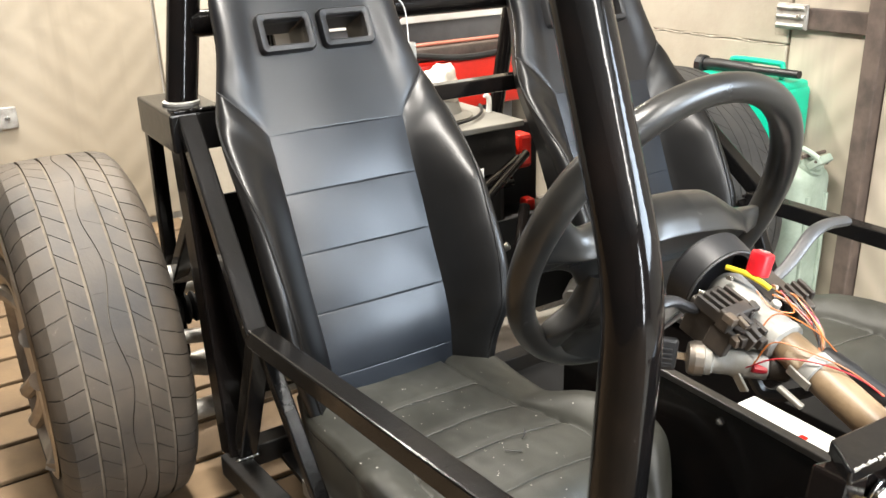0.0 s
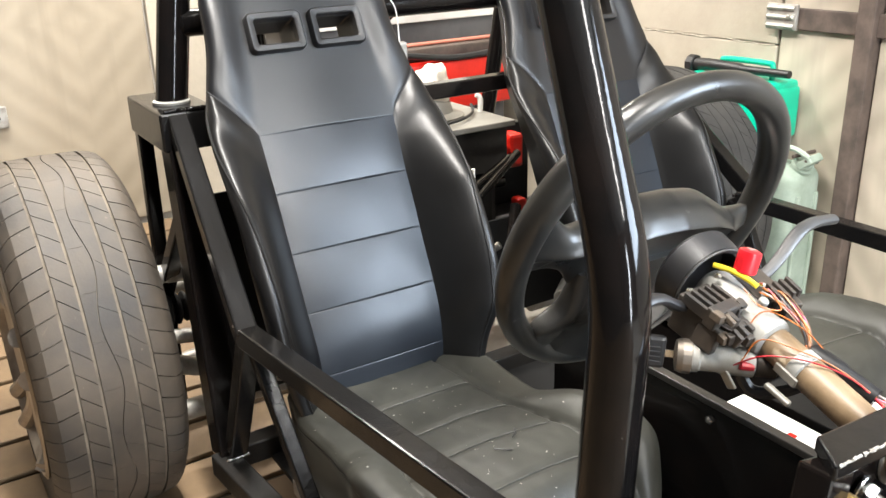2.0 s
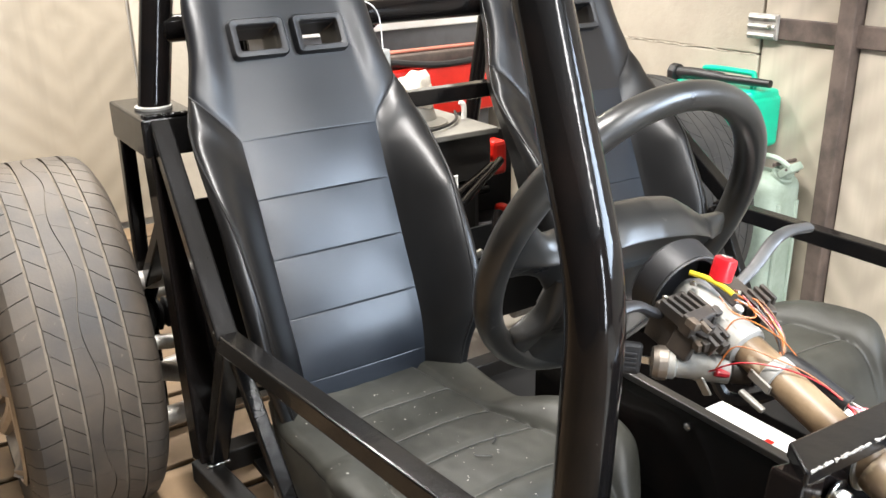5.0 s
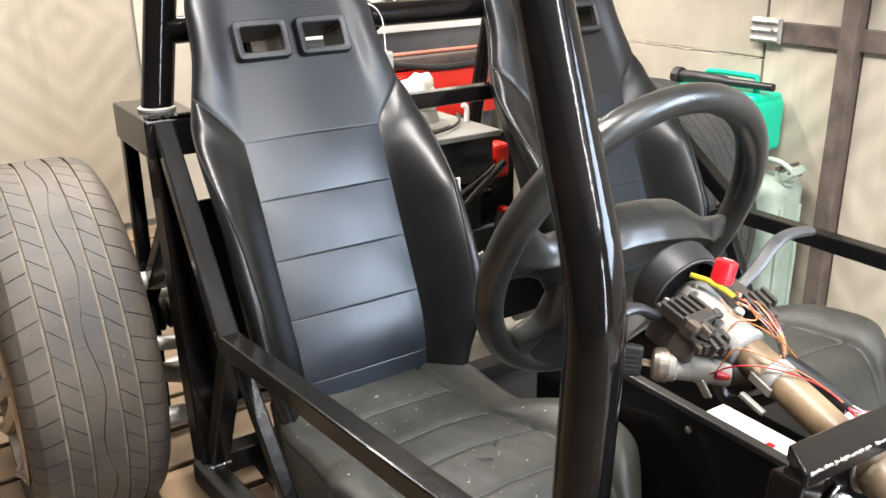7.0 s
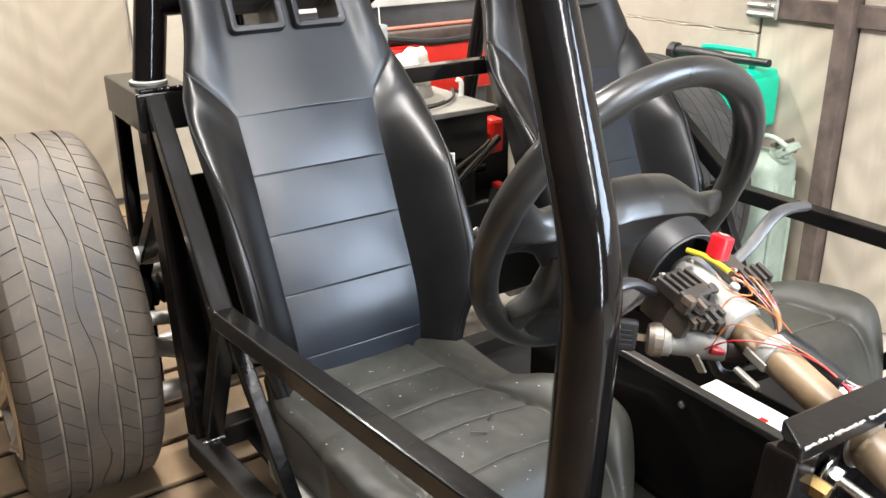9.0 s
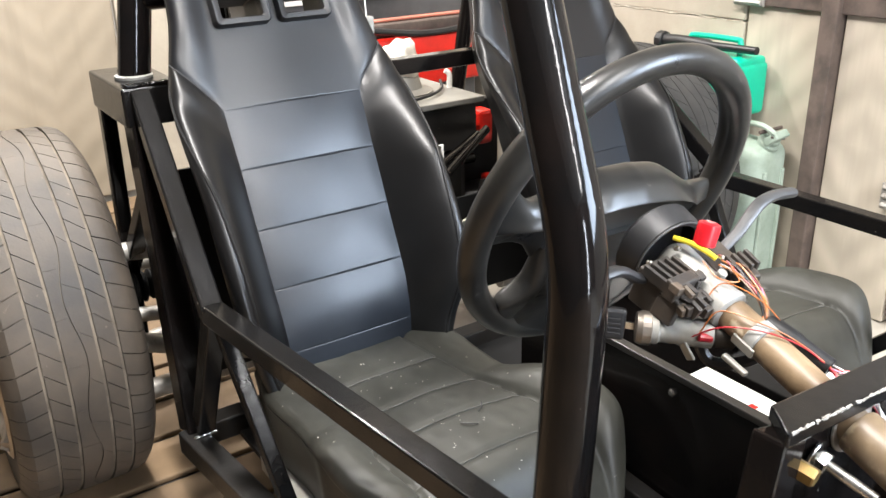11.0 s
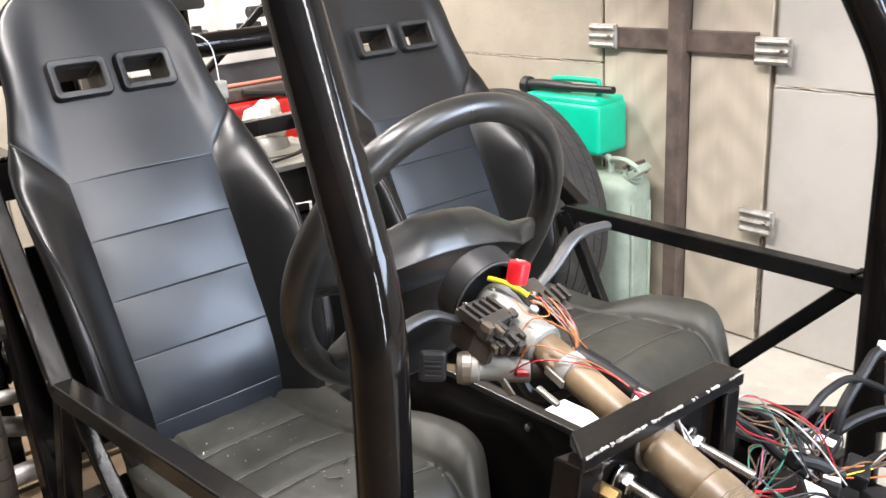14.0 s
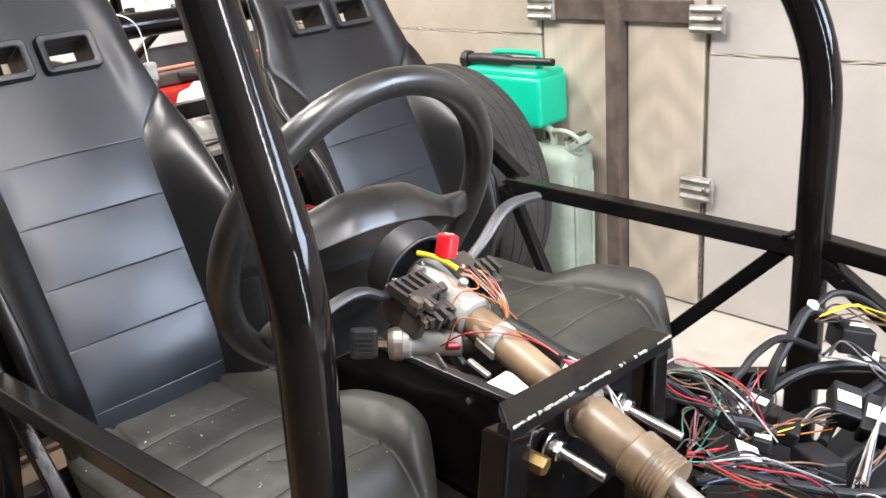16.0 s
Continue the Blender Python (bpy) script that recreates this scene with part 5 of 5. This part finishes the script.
plug((0.255, 0.028, 0.498), (0.016, 0.012, 0.010), (10, 0, 40), None, WHITE)
plug((0.052, 0.022, 0.440), (0.016, 0.012, 0.018), (40, 0, 40), None, WHITE)
part("red_tie", beam((0.26, -0.22, 0.455), (0.30, -0.25, 0.46), 0.018, 0.018), WIRE["red"], harness, "red connector")
# dark boxes under the loom
tray = thing("battery_tray", "black steel tray and boxes under the wiring", "tray")
part("tray_floor", block((-0.13, -0.42, 0.300), (0.437, -0.01, 0.310), 0.002), MATT_BLACK, tray, smooth=False)
part("relay_box", block((-0.10, -0.34, 0.311), (0.24, -0.10, 0.388), 0.006), MATT_BLACK, tray, smooth=False)
part("tray_leg", beam((-0.10, -0.06, 0.158), (-0.10, -0.06, 0.300), 0.03, 0.03), PAINT_DULL, tray)
part("tray_leg", beam((0.33, -0.06, 0.158), (0.33, -0.06, 0.300), 0.03, 0.03), PAINT_DULL, tray)

# ---- cans by the side wall ----
jerry = thing("jerrycan", "faded grey-green steel jerrycan with a rusty cap clamp", "jerrycan")
bm = block((0.925, 0.965, 0.002), (1.055, 1.300, 0.405), 0.035, 5)
part("can_body", bm, CANVAS, jerry)
for s in (0.955, 1.025):
    part("pressed_rib", sweep([(s, 0.964, 0.06), (s, 0.9625, 0.20), (s, 0.964, 0.34)], 0.006, 8), CANVAS, jerry)
part("carry_handle", sweep(smooth_path([(0.99, 1.06, 0.40), (0.99, 1.07, 0.445), (0.99, 1.16, 0.452), (0.99, 1.25, 0.440), (0.99, 1.26, 0.40)], 5), 0.010, 8), CANVAS, jerry)
part("spout", rod((0.99, 1.005, 0.385), (0.985, 0.975, 0.425), 0.024, 16), CANVAS, jerry)
part("cap_clamp", cbox(Vector((0.985, 0.965, 0.425)), (0.062, 0.040, 0.020), CANVAS, jerry, "clamp", "pale green cap clamp", (-40, 0, 8), 0.004).data and beam((0.955, 0.955, 0.435), (1.02, 0.968, 0.418), 0.010, 0.012, 0.003), RUSTBROWN, jerry, "rusty cap clamp")

part("clamp_lever", sweep(smooth_path([(0.960, 0.950, 0.440), (0.955, 0.985, 0.456), (0.965, 1.030, 0.452), (0.985, 1.055, 0.440)], 5), 0.007, 8), CANVAS, jerry, "bent pale green clamp lever")
part("clamp_pin", rod((0.945, 0.985, 0.440), (1.030, 0.985, 0.440), 0.005, 8), RUSTBROWN, jerry)
part("neck_ring", lathe([(0.022, 0), (0.028, 0.003), (0.028, 0.012), (0.022, 0.015)], (0.987, 0.990, 0.402), (-0.1, -0.6, 0.8), 16), CANVAS, jerry)
fuel = thing("fuel_can", "bright green plastic fuel can with black pouring nozzle", "fuel can")
part("can_body", block((0.945, 1.068, 0.455), (1.068, 1.345, 0.590), 0.014, 4), GREEN, fuel)
part("can_shoulder", block((0.950, 1.073, 0.575), (1.063, 1.340, 0.604), 0.012, 3), GREEN, fuel)
part("handle", sweep(smooth_path([(1.005, 1.115, 0.600), (1.005, 1.115, 0.636), (1.005, 1.135, 0.642), (1.005, 1.26, 0.640), (1.005, 1.275, 0.63), (1.005, 1.28, 0.600)], 5), 0.0075, 10), GREEN, fuel)
part("nozzle", sweep([(0.985, 1.36, 0.618), (0.985, 1.30, 0.622), (0.985, 1.20, 0.622), (0.985, 1.19, 0.622), (0.985, 1.05, 0.626)], [0.016, 0.016, 0.015, 0.011, 0.010], 14), PLASTIC, fuel, "black plastic nozzle")
part("nozzle_nut", lathe([(0.022, 0), (0.025, 0.003), (0.025, 0.022), (0.020, 0.026)], (0.985, 1.345, 0.617), (0, 1, 0), 10), PLASTIC, fuel)

# ---- engine bay and the bench behind ----
airbox = thing("airbox", "grey sheet metal airbox lid with a taped intake", "airbox", at=Matrix.Translation((-0.088, -0.031, 0.102)) @ Matrix.Scale(0.9, 4))
part("lid", block((0.165, 1.425, 0.515), (0.430, 1.72, 0.530), 0.003), GREY, airbox, smooth=False)
part("box_body", block((0.180, 1.440, 0.400), (0.415, 1.70, 0.515), 0.004), PAINT_DULL, airbox, smooth=False)
part("intake_dish", lathe([(0.085, 0), (0.088, 0.004), (0.060, 0.012), (0.052, 0.040), (0.046, 0.045)], (0.285, 1.60, 0.530), (0, 0, 1), 32), GREY, airbox, "dull metal intake dish")
bm = bmesh.new()
bmesh.ops.create_icosphere(bm, subdivisions=3, radius=0.055)
for v in bm.verts:
    v.co += v.co.normalized() * noise.noise(v.co * 30) * 0.02
    v.co.z *= 1.05
bm.transform(Matrix.Translation((0.290, 1.60, 0.605)))
part("taped_cover", bm, GASKET, airbox, "crumpled pale tape cover")
part("hose", sweep(smooth_path([(0.20, 1.46, 0.535), (0.30, 1.48, 0.538), (0.37, 1.53, 0.540), (0.40, 1.58, 0.548)], 6), 0.004, 8), PLASTIC, airbox)
part("white_pipe", sweep(smooth_path([(0.415, 1.56, 0.53), (0.415, 1.56, 0.565), (0.405, 1.565, 0.575)], 5), 0.007, 10), WHITE, airbox)

engine = thing("engine", "black engine and gearbox under the airbox", "engine")
part("block", block((-0.16, 1.265, 0.20), (0.26, 1.70, 0.460), 0.02), PAINT_DULL, engine)
part("mount_tube", rod((0.270, 1.240, 0.498), (0.067, 1.100, 0.490), 0.008, 14), PAINT, engine)
part("mount_tube", rod((0.294, 1.240, 0.504), (0.087, 1.100, 0.472), 0.010, 14), PAINT, engine)
part("mount_tube", rod((0.20, 1.12, 0.43), (0.06, 0.98, 0.26), 0.012, 14), PAINT, engine)
part("mount_bolt", rod((0.075, 1.03, 0.385), (0.085, 1.02, 0.395), 0.008, 8), STEEL, engine)
part("white_bracket", sweep([(0.074, 1.15, 0.480), (0.076, 1.15, 0.522), (0.112, 1.15, 0.518), (0.112, 1.15, 0.470)], 0.0035, 6), WHITE, engine, "white bent wire bracket")
part("bracket_stay", rod((0.076, 1.15, 0.482), (0.076, 1.32, 0.37), 0.006, 8), PAINT, engine)
part("bracket_stay", rod((0.112, 1.15, 0.472), (0.112, 1.32, 0.37), 0.006, 8), PAINT, engine)
part("red_cover_arm", rod((0.20, 1.36, 0.40), (0.345, 1.36, 0.40), 0.012, 10), PAINT, engine)
part("red_cover", block((0.345, 1.335, 0.435), (0.388, 1.385, 0.520), 0.010), RED, engine, "red painted cover")
part("red_cap", block((0.345, 1.30, 0.335), (0.372, 1.335, 0.368), 0.008), RED, engine, "red plastic cap")
part("mount_plate", block((0.262, 1.386, 0.20), (0.440, 1.410, 0.535), 0.003), PAINT_DULL, engine, "dull black mounting plate", smooth=False)
part("mount_foot", block((0.262, 1.30, 0.30), (0.440, 1.385, 0.334), 0.004), PAINT_DULL, engine)

panel = thing("body_panel", "red body panel stored behind the car with a faded edge", "body panel")
part("panel_face", block((0.30, 1.90, 0.46), (0.80, 1.96, 0.612), 0.015, 3), RED, panel)
part("panel_top", block((0.28, 1.92, 0.612), (0.84, 2.02, 0.655), 0.012, 3), RUSTBROWN, panel)
part("panel_trim", block((0.32, 1.93, 0.656), (0.86, 1.965, 0.663), 0.003), SALMON, panel, "faded red trim strip")
part("panel_leg", block((0.34, 1.93, 0.002), (0.40, 2.0, 0.458)), DARKGREY, panel, smooth=False)
part("panel_leg", block((0.70, 1.93, 0.002), (0.76, 2.0, 0.458)), DARKGREY, panel, smooth=False)
part("cable", sweep(smooth_path([(0.38, 1.905, 0.640), (0.55, 1.90, 0.618), (0.70, 1.90, 0.622), (0.80, 1.91, 0.64)], 6), 0.010, 8), PLASTIC, panel)

bench = thing("workbench", "grey cabinet bench with a cluttered white top", "workbench")
part("cabinet", block((0.20, 2.22, 0.002), (0.98, 2.72, 0.690), 0.004), DARKGREY, bench, smooth=False)
part("worktop", block((0.18, 2.20, 0.690), (1.00, 2.74, 0.742), 0.004), WHITE, bench, "white worktop", smooth=False)
carton2 = thing("shelf_unit", "white shelf carcass with dark tools on the bench", "shelf")
part("shelf_back", block((0.20, 2.66, 0.743), (0.98, 2.70, 1.15)), WHITE, carton2, smooth=False)
for x in (0.20, 0.58, 0.96):
    part("shelf_side", block((x, 2.45, 0.743), (x + 0.018, 2.66, 1.15)), WHITE, carton2, smooth=False)
rng2 = random.Random(5)


def tool(x, y, z, kind):
    e = thing("tool", "dark hand tool lying on the bench", "tool", "tools on the bench")
    L = rng2.uniform(0.08, 0.20)
    a = rng2.uniform(0, math.pi)
    d = Vector((math.cos(a) * L, math.sin(a) * L * 0.5, 0.02))
    part("handle", rod((x, y, z + 0.016), Vector((x, y, z + 0.016)) + d * 0.5, 0.012, 10), DARKGREY if kind else PLASTIC, e)
    part("shank", rod(Vector((x, y, z + 0.016)) + d * 0.5, Vector((x, y, z + 0.016)) + d, 0.006, 8), STEEL, e)
    part("head", block(Vector((x, y, z + 0.005)) + d - Vector((0.015, 0.012, 0.0)), Vector((x, y, z + 0.035)) + d + Vector((0.015, 0.012, 0.0)), 0.004), PLASTIC, e)


for k in range(15):
    tool(0.24 + 0.046 * k + rng2.uniform(-0.02, 0.02), 2.34 + rng2.uniform(-0.06, 0.16), 0.743, k % 2)
drill = thing("power_drill", "black and yellow power drill standing on the bench", "drill")
part("drill_body", block((0.74, 2.30, 0.80), (0.86, 2.37, 0.86), 0.015, 3), WIRE["yellow"], drill, "yellow drill body")
part("drill_grip", block((0.78, 2.31, 0.744), (0.82, 2.36, 0.80), 0.010, 3), PLASTIC, drill)
part("chuck", rod((0.72, 2.335, 0.83), (0.66, 2.335, 0.83), 0.020, 14), PLASTIC, drill)
bottle = thing("bottle", "white bottle with a green label on the bench", "bottle")
part("bottle_body", lathe([(0.028, 0), (0.032, 0.004), (0.032, 0.10), (0.014, 0.125), (0.014, 0.14)], (0.36, 2.36, 0.743), (0, 0, 1), 20), WHITE, bottle)
part("label_band", lathe([(0.0322, 0), (0.0326, 0.001), (0.0326, 0.05), (0.0322, 0.051)], (0.36, 2.36, 0.775), (0, 0, 1), 20), mat("lime_label", (0.45, 0.60, 0.05), 0.5), bottle)

lead = thing("wire_lead", "white lead with a grey plug hanging from the cage tube", "lead")
part("lead_cable", sweep(smooth_path([(-0.105, 1.135, 0.890), (-0.085, 1.13, 0.880), (-0.068, 1.135, 0.862), (-0.060, 1.14, 0.835), (-0.058, 1.14, 0.795)], 6), 0.0012, 8), WHITE, lead)
part("lead_plug", block((-0.068, 1.130, 0.762), (-0.046, 1.150, 0.797), 0.004), ZINC, lead, "grey plug", smooth=False)
part("lead_pin", rod((-0.056, 1.14, 0.738), (-0.056, 1.14, 0.763), 0.007, 10), GALV, lead)

# black bench machine and a leaning tube behind the hoop
mach = thing("bench_machine", "black bench machine with knobs and a round motor", "machine")
part("machine_base", block((0.30, 2.30, 0.743), (0.50, 2.44, 0.762), 0.004), PAINT_DULL, mach)
part("machine_column", rod((0.46, 2.40, 0.76), (0.46, 2.40, 1.02), 0.018, 14), PAINT, mach)
part("machine_head", block((0.36, 2.30, 0.86), (0.50, 2.44, 0.94), 0.012), PLASTIC, mach)
part("motor", rod((0.42, 2.36, 0.94), (0.42, 2.36, 1.04), 0.04, 18), PLASTIC, mach)
for k in range(4):
    a = k * 1.57 + 0.5
    part("crank", rod((0.35, 2.31, 0.89), (0.35 + 0.05 * math.cos(a), 2.30, 0.89 + 0.05 * math.sin(a)), 0.005, 8), STEEL, mach)
    part("knob", rod((0.35 + 0.05 * math.cos(a), 2.305, 0.89 + 0.05 * math.sin(a)), (0.35 + 0.062 * math.cos(a), 2.30, 0.89 + 0.062 * math.sin(a)), 0.010, 10), PLASTIC, mach)
lean = thing("steel_tube", "black steel tube leaning across behind the roll hoop", "tube")
part("tube_length", rod((0.10, 1.62, 0.72), (0.52, 1.66, 1.02), 0.010, 12), PAINT, lean)

# wall bracket by the rear boards
br = thing("hinge", "galvanised bracket on the rear boards", "hinge", "door hinges")
part("plate", block((-0.66, BY - 0.030, 0.415), (-0.58, BY - 0.0125, 0.485), 0.004), GALV, br, smooth=False)
part("screw", rod((-0.61, BY - 0.040, 0.450), (-0.61, BY - 0.030, 0.450), 0.008, 10), STEEL, br)

# light fittings
for nm, lo, hi in (("a", (-0.63, -0.32, 2.315), (-0.53, 1.22, 2.40)), ("b", (-0.09, -3.17, 2.315), (0.19, -0.83, 2.40)), ("c", (-0.97, 2.15, 2.315), (0.57, 2.25, 2.40))):
    bt = thing("ceiling_light", "white fluorescent batten on the ceiling", "ceiling light", "ceiling battens")
    part("housing", block(lo, hi, 0.006), WHITE, bt, smooth=False)


# ---- crumbs, chips, welds ----
def scatter(name, label, places, size, material, flat=0.5, seed=1):
    """Many tiny angular chips in one mesh."""
    r = random.Random(seed)
    bm = bmesh.new()
    for p in places:
        k = size * r.uniform(0.4, 1.3)
        m = Matrix.Translation(p) @ Euler((r.uniform(-0.4, 0.4), r.uniform(-0.4, 0.4), r.uniform(0, 6.28))).to_matrix().to_4x4() @ Matrix.Diagonal((k, k * r.uniform(0.4, 1.0), k * flat, 1))
        vs = [bm.verts.new(m @ Vector(c)) for c in ((1, 0, 0), (-0.5, 0.87, 0), (-0.6, -0.8, 0), (0, 0, 0.9))]
        for f in ((0, 1, 2), (0, 1, 3), (1, 2, 3), (2, 0, 3)):
            bm.faces.new([vs[i] for i in f])
    return tagged(obj(name, bm, material, smooth=False), label, "debris", kind="stuff")


rng3 = random.Random(21)
CHIP = mat("pale_crumbs", (0.55, 0.52, 0.46), 0.8, scale=30)
spots = []
for _ in range(95):
    x, y = max(-0.17, min(0.17, rng3.gauss(-0.02, 0.09))), rng3.uniform(0.05, 0.43)
    spots.append((-0.287 + x, 0.80 - 0.452 + y, 0.310 + cushion_height(x, y) + 0.0004))
scatter("crumbs", "pale crumbs and grit scattered on the dusty seat cushion", spots, 0.0017, CHIP, seed=2)
spots = []
for _ in range(18):
    x, y = rng3.uniform(-0.16, 0.16), rng3.uniform(0.08, 0.40)
    spots.append((0.315 + x, 0.835 - 0.452 + y, 0.295 + cushion_height(x, y) + 0.0004))
scatter("crumbs", "a few pale crumbs on the passenger cushion", spots, 0.0016, CHIP, seed=3)
spots = [(rng3.uniform(-1.0, 1.05), rng3.uniform(-0.6, 2.7), 0.001) for _ in range(260)]
scatter("grit", "loose grit on the garage floor", spots, 0.004, CHIP, seed=4)
for x, y, a in ((-0.290, 0.520, -1.0), (-0.252, 0.530, 0.5)):
    z = 0.313 + cushion_height(x + 0.287, y - 0.348)
    tw = thing("twig", "short dark twig lying on the seat cushion", "twig", "twigs on the seat")
    part("stem", sweep([(x, y, z), (x + 0.010 * math.cos(a), y + 0.010 * math.sin(a), z + 0.002), (x + 0.024 * math.cos(a + 0.3), y + 0.024 * math.sin(a + 0.3), z)], 0.0011, 6), PLASTIC, tw)

# bare metal chips along the hoop's front edge, each a small ragged flake
x = -0.356
while x < -0.135:
    L = rng3.uniform(0.0006, 0.0034) * (2.2 if rng3.random() < 0.18 else 1.0)
    h = rng3.uniform(0.0004, 0.0019)
    if noise.noise((x * 60, 0.3, 2.0)) > -0.12 and rng3.random() < 0.8:
        zt = 0.6350 - (x + 0.358) * 0.0524
        up = rng3.uniform(-0.0008, 0.0004)
        flake = block((x, -0.0050, zt - h + up), (x + L, -0.0030 + rng3.uniform(-0.0008, 0.0012), zt + 0.0004), 0.0003, 1)
        for v in flake.verts:
            v.co += Vector((rng3.uniform(-0.0004, 0.0004), 0, rng3.uniform(-0.0004, 0.0001)))
        part("bare_chip", flake, GALV, chassis, smooth=False)
    x += L * rng3.uniform(0.5, 1.0) + rng3.uniform(0.0, 0.0016)


def weld(p, q, r=0.0035, m=None):
    """A lumpy weld bead from p to q."""
    p, q = Vector(p), Vector(q)
    n = max(6, int((q - p).length / 0.0022))
    pts, rad = [], []
    for k in range(n + 1):
        pts.append(p.lerp(q, k / n) + Vector((rng3.uniform(-1, 1), rng3.uniform(-1, 1), rng3.uniform(-1, 1))) * 0.0006)
        rad.append(r * (0.75 + 0.35 * (k % 2) + rng3.uniform(-0.12, 0.12)))
    part("weld", sweep(pts, rad, 7), m or PAINT, chassis, "bright weld bead, bare metal and paint glints in one" if m else "glossy painted weld bead", sharp=80)


# steel beads: bare weld, plus glints of gloss paint put in as bright metal
weld((-0.543, 0.801, 0.481), (-0.512, 0.801, 0.481), 0.0026, STEEL)
weld((-0.520, 1.088, 0.7375), (-0.488, 1.088, 0.7375), 0.0026, STEEL)
weld((-0.506, 0.632, 0.182), (-0.488, 0.632, 0.182), 0.0030, STEEL)
weld((-0.545, 0.920, 0.188), (-0.505, 0.920, 0.188), 0.0035, STEEL)
weld((-0.525, 1.083, 0.738), (-0.440, 1.083, 0.738), 0.004)
weld((0.505, 0.800, 0.472), (0.545, 0.800, 0.472))
weld((0.446, 0.162, 0.503), (0.478, 0.160, 0.503))
weld((-0.334, 0.000, 0.619), (-0.334, 0.026, 0.619))
weld((-0.158, 0.000, 0.610), (-0.158, 0.026, 0.610))

# ragged filler along the board joints
def filler(p, q, r, material, label):
    p, q = Vector(p), Vector(q)
    n = 60
    pts = [p.lerp(q, k / n) + Vector((0, rng3.uniform(-1, 1) * 0.002, rng3.uniform(-1, 1) * 0.003)) for k in range(n + 1)]
    part("filler", sweep(pts, [r * rng3.uniform(0.4, 1.4) for _ in pts], 6), material, wall_r, label)


filler((WX - 0.0115, 0.655, 0.6522), (WX - 0.0115, -0.85, 0.6522), 0.0024, FILLER, "ragged pale filler in the joint")
filler((WX - 0.0115, 1.17, 0.6768), (WX - 0.0115, 2.7, 0.6768), 0.0022, FILLER, "ragged pale filler in the joint")
filler((WX - 0.0115, 0.665, 0.03), (WX - 0.0115, 0.665, 0.30), 0.0030, RUSTBROWN, "dark dirt in the joint")
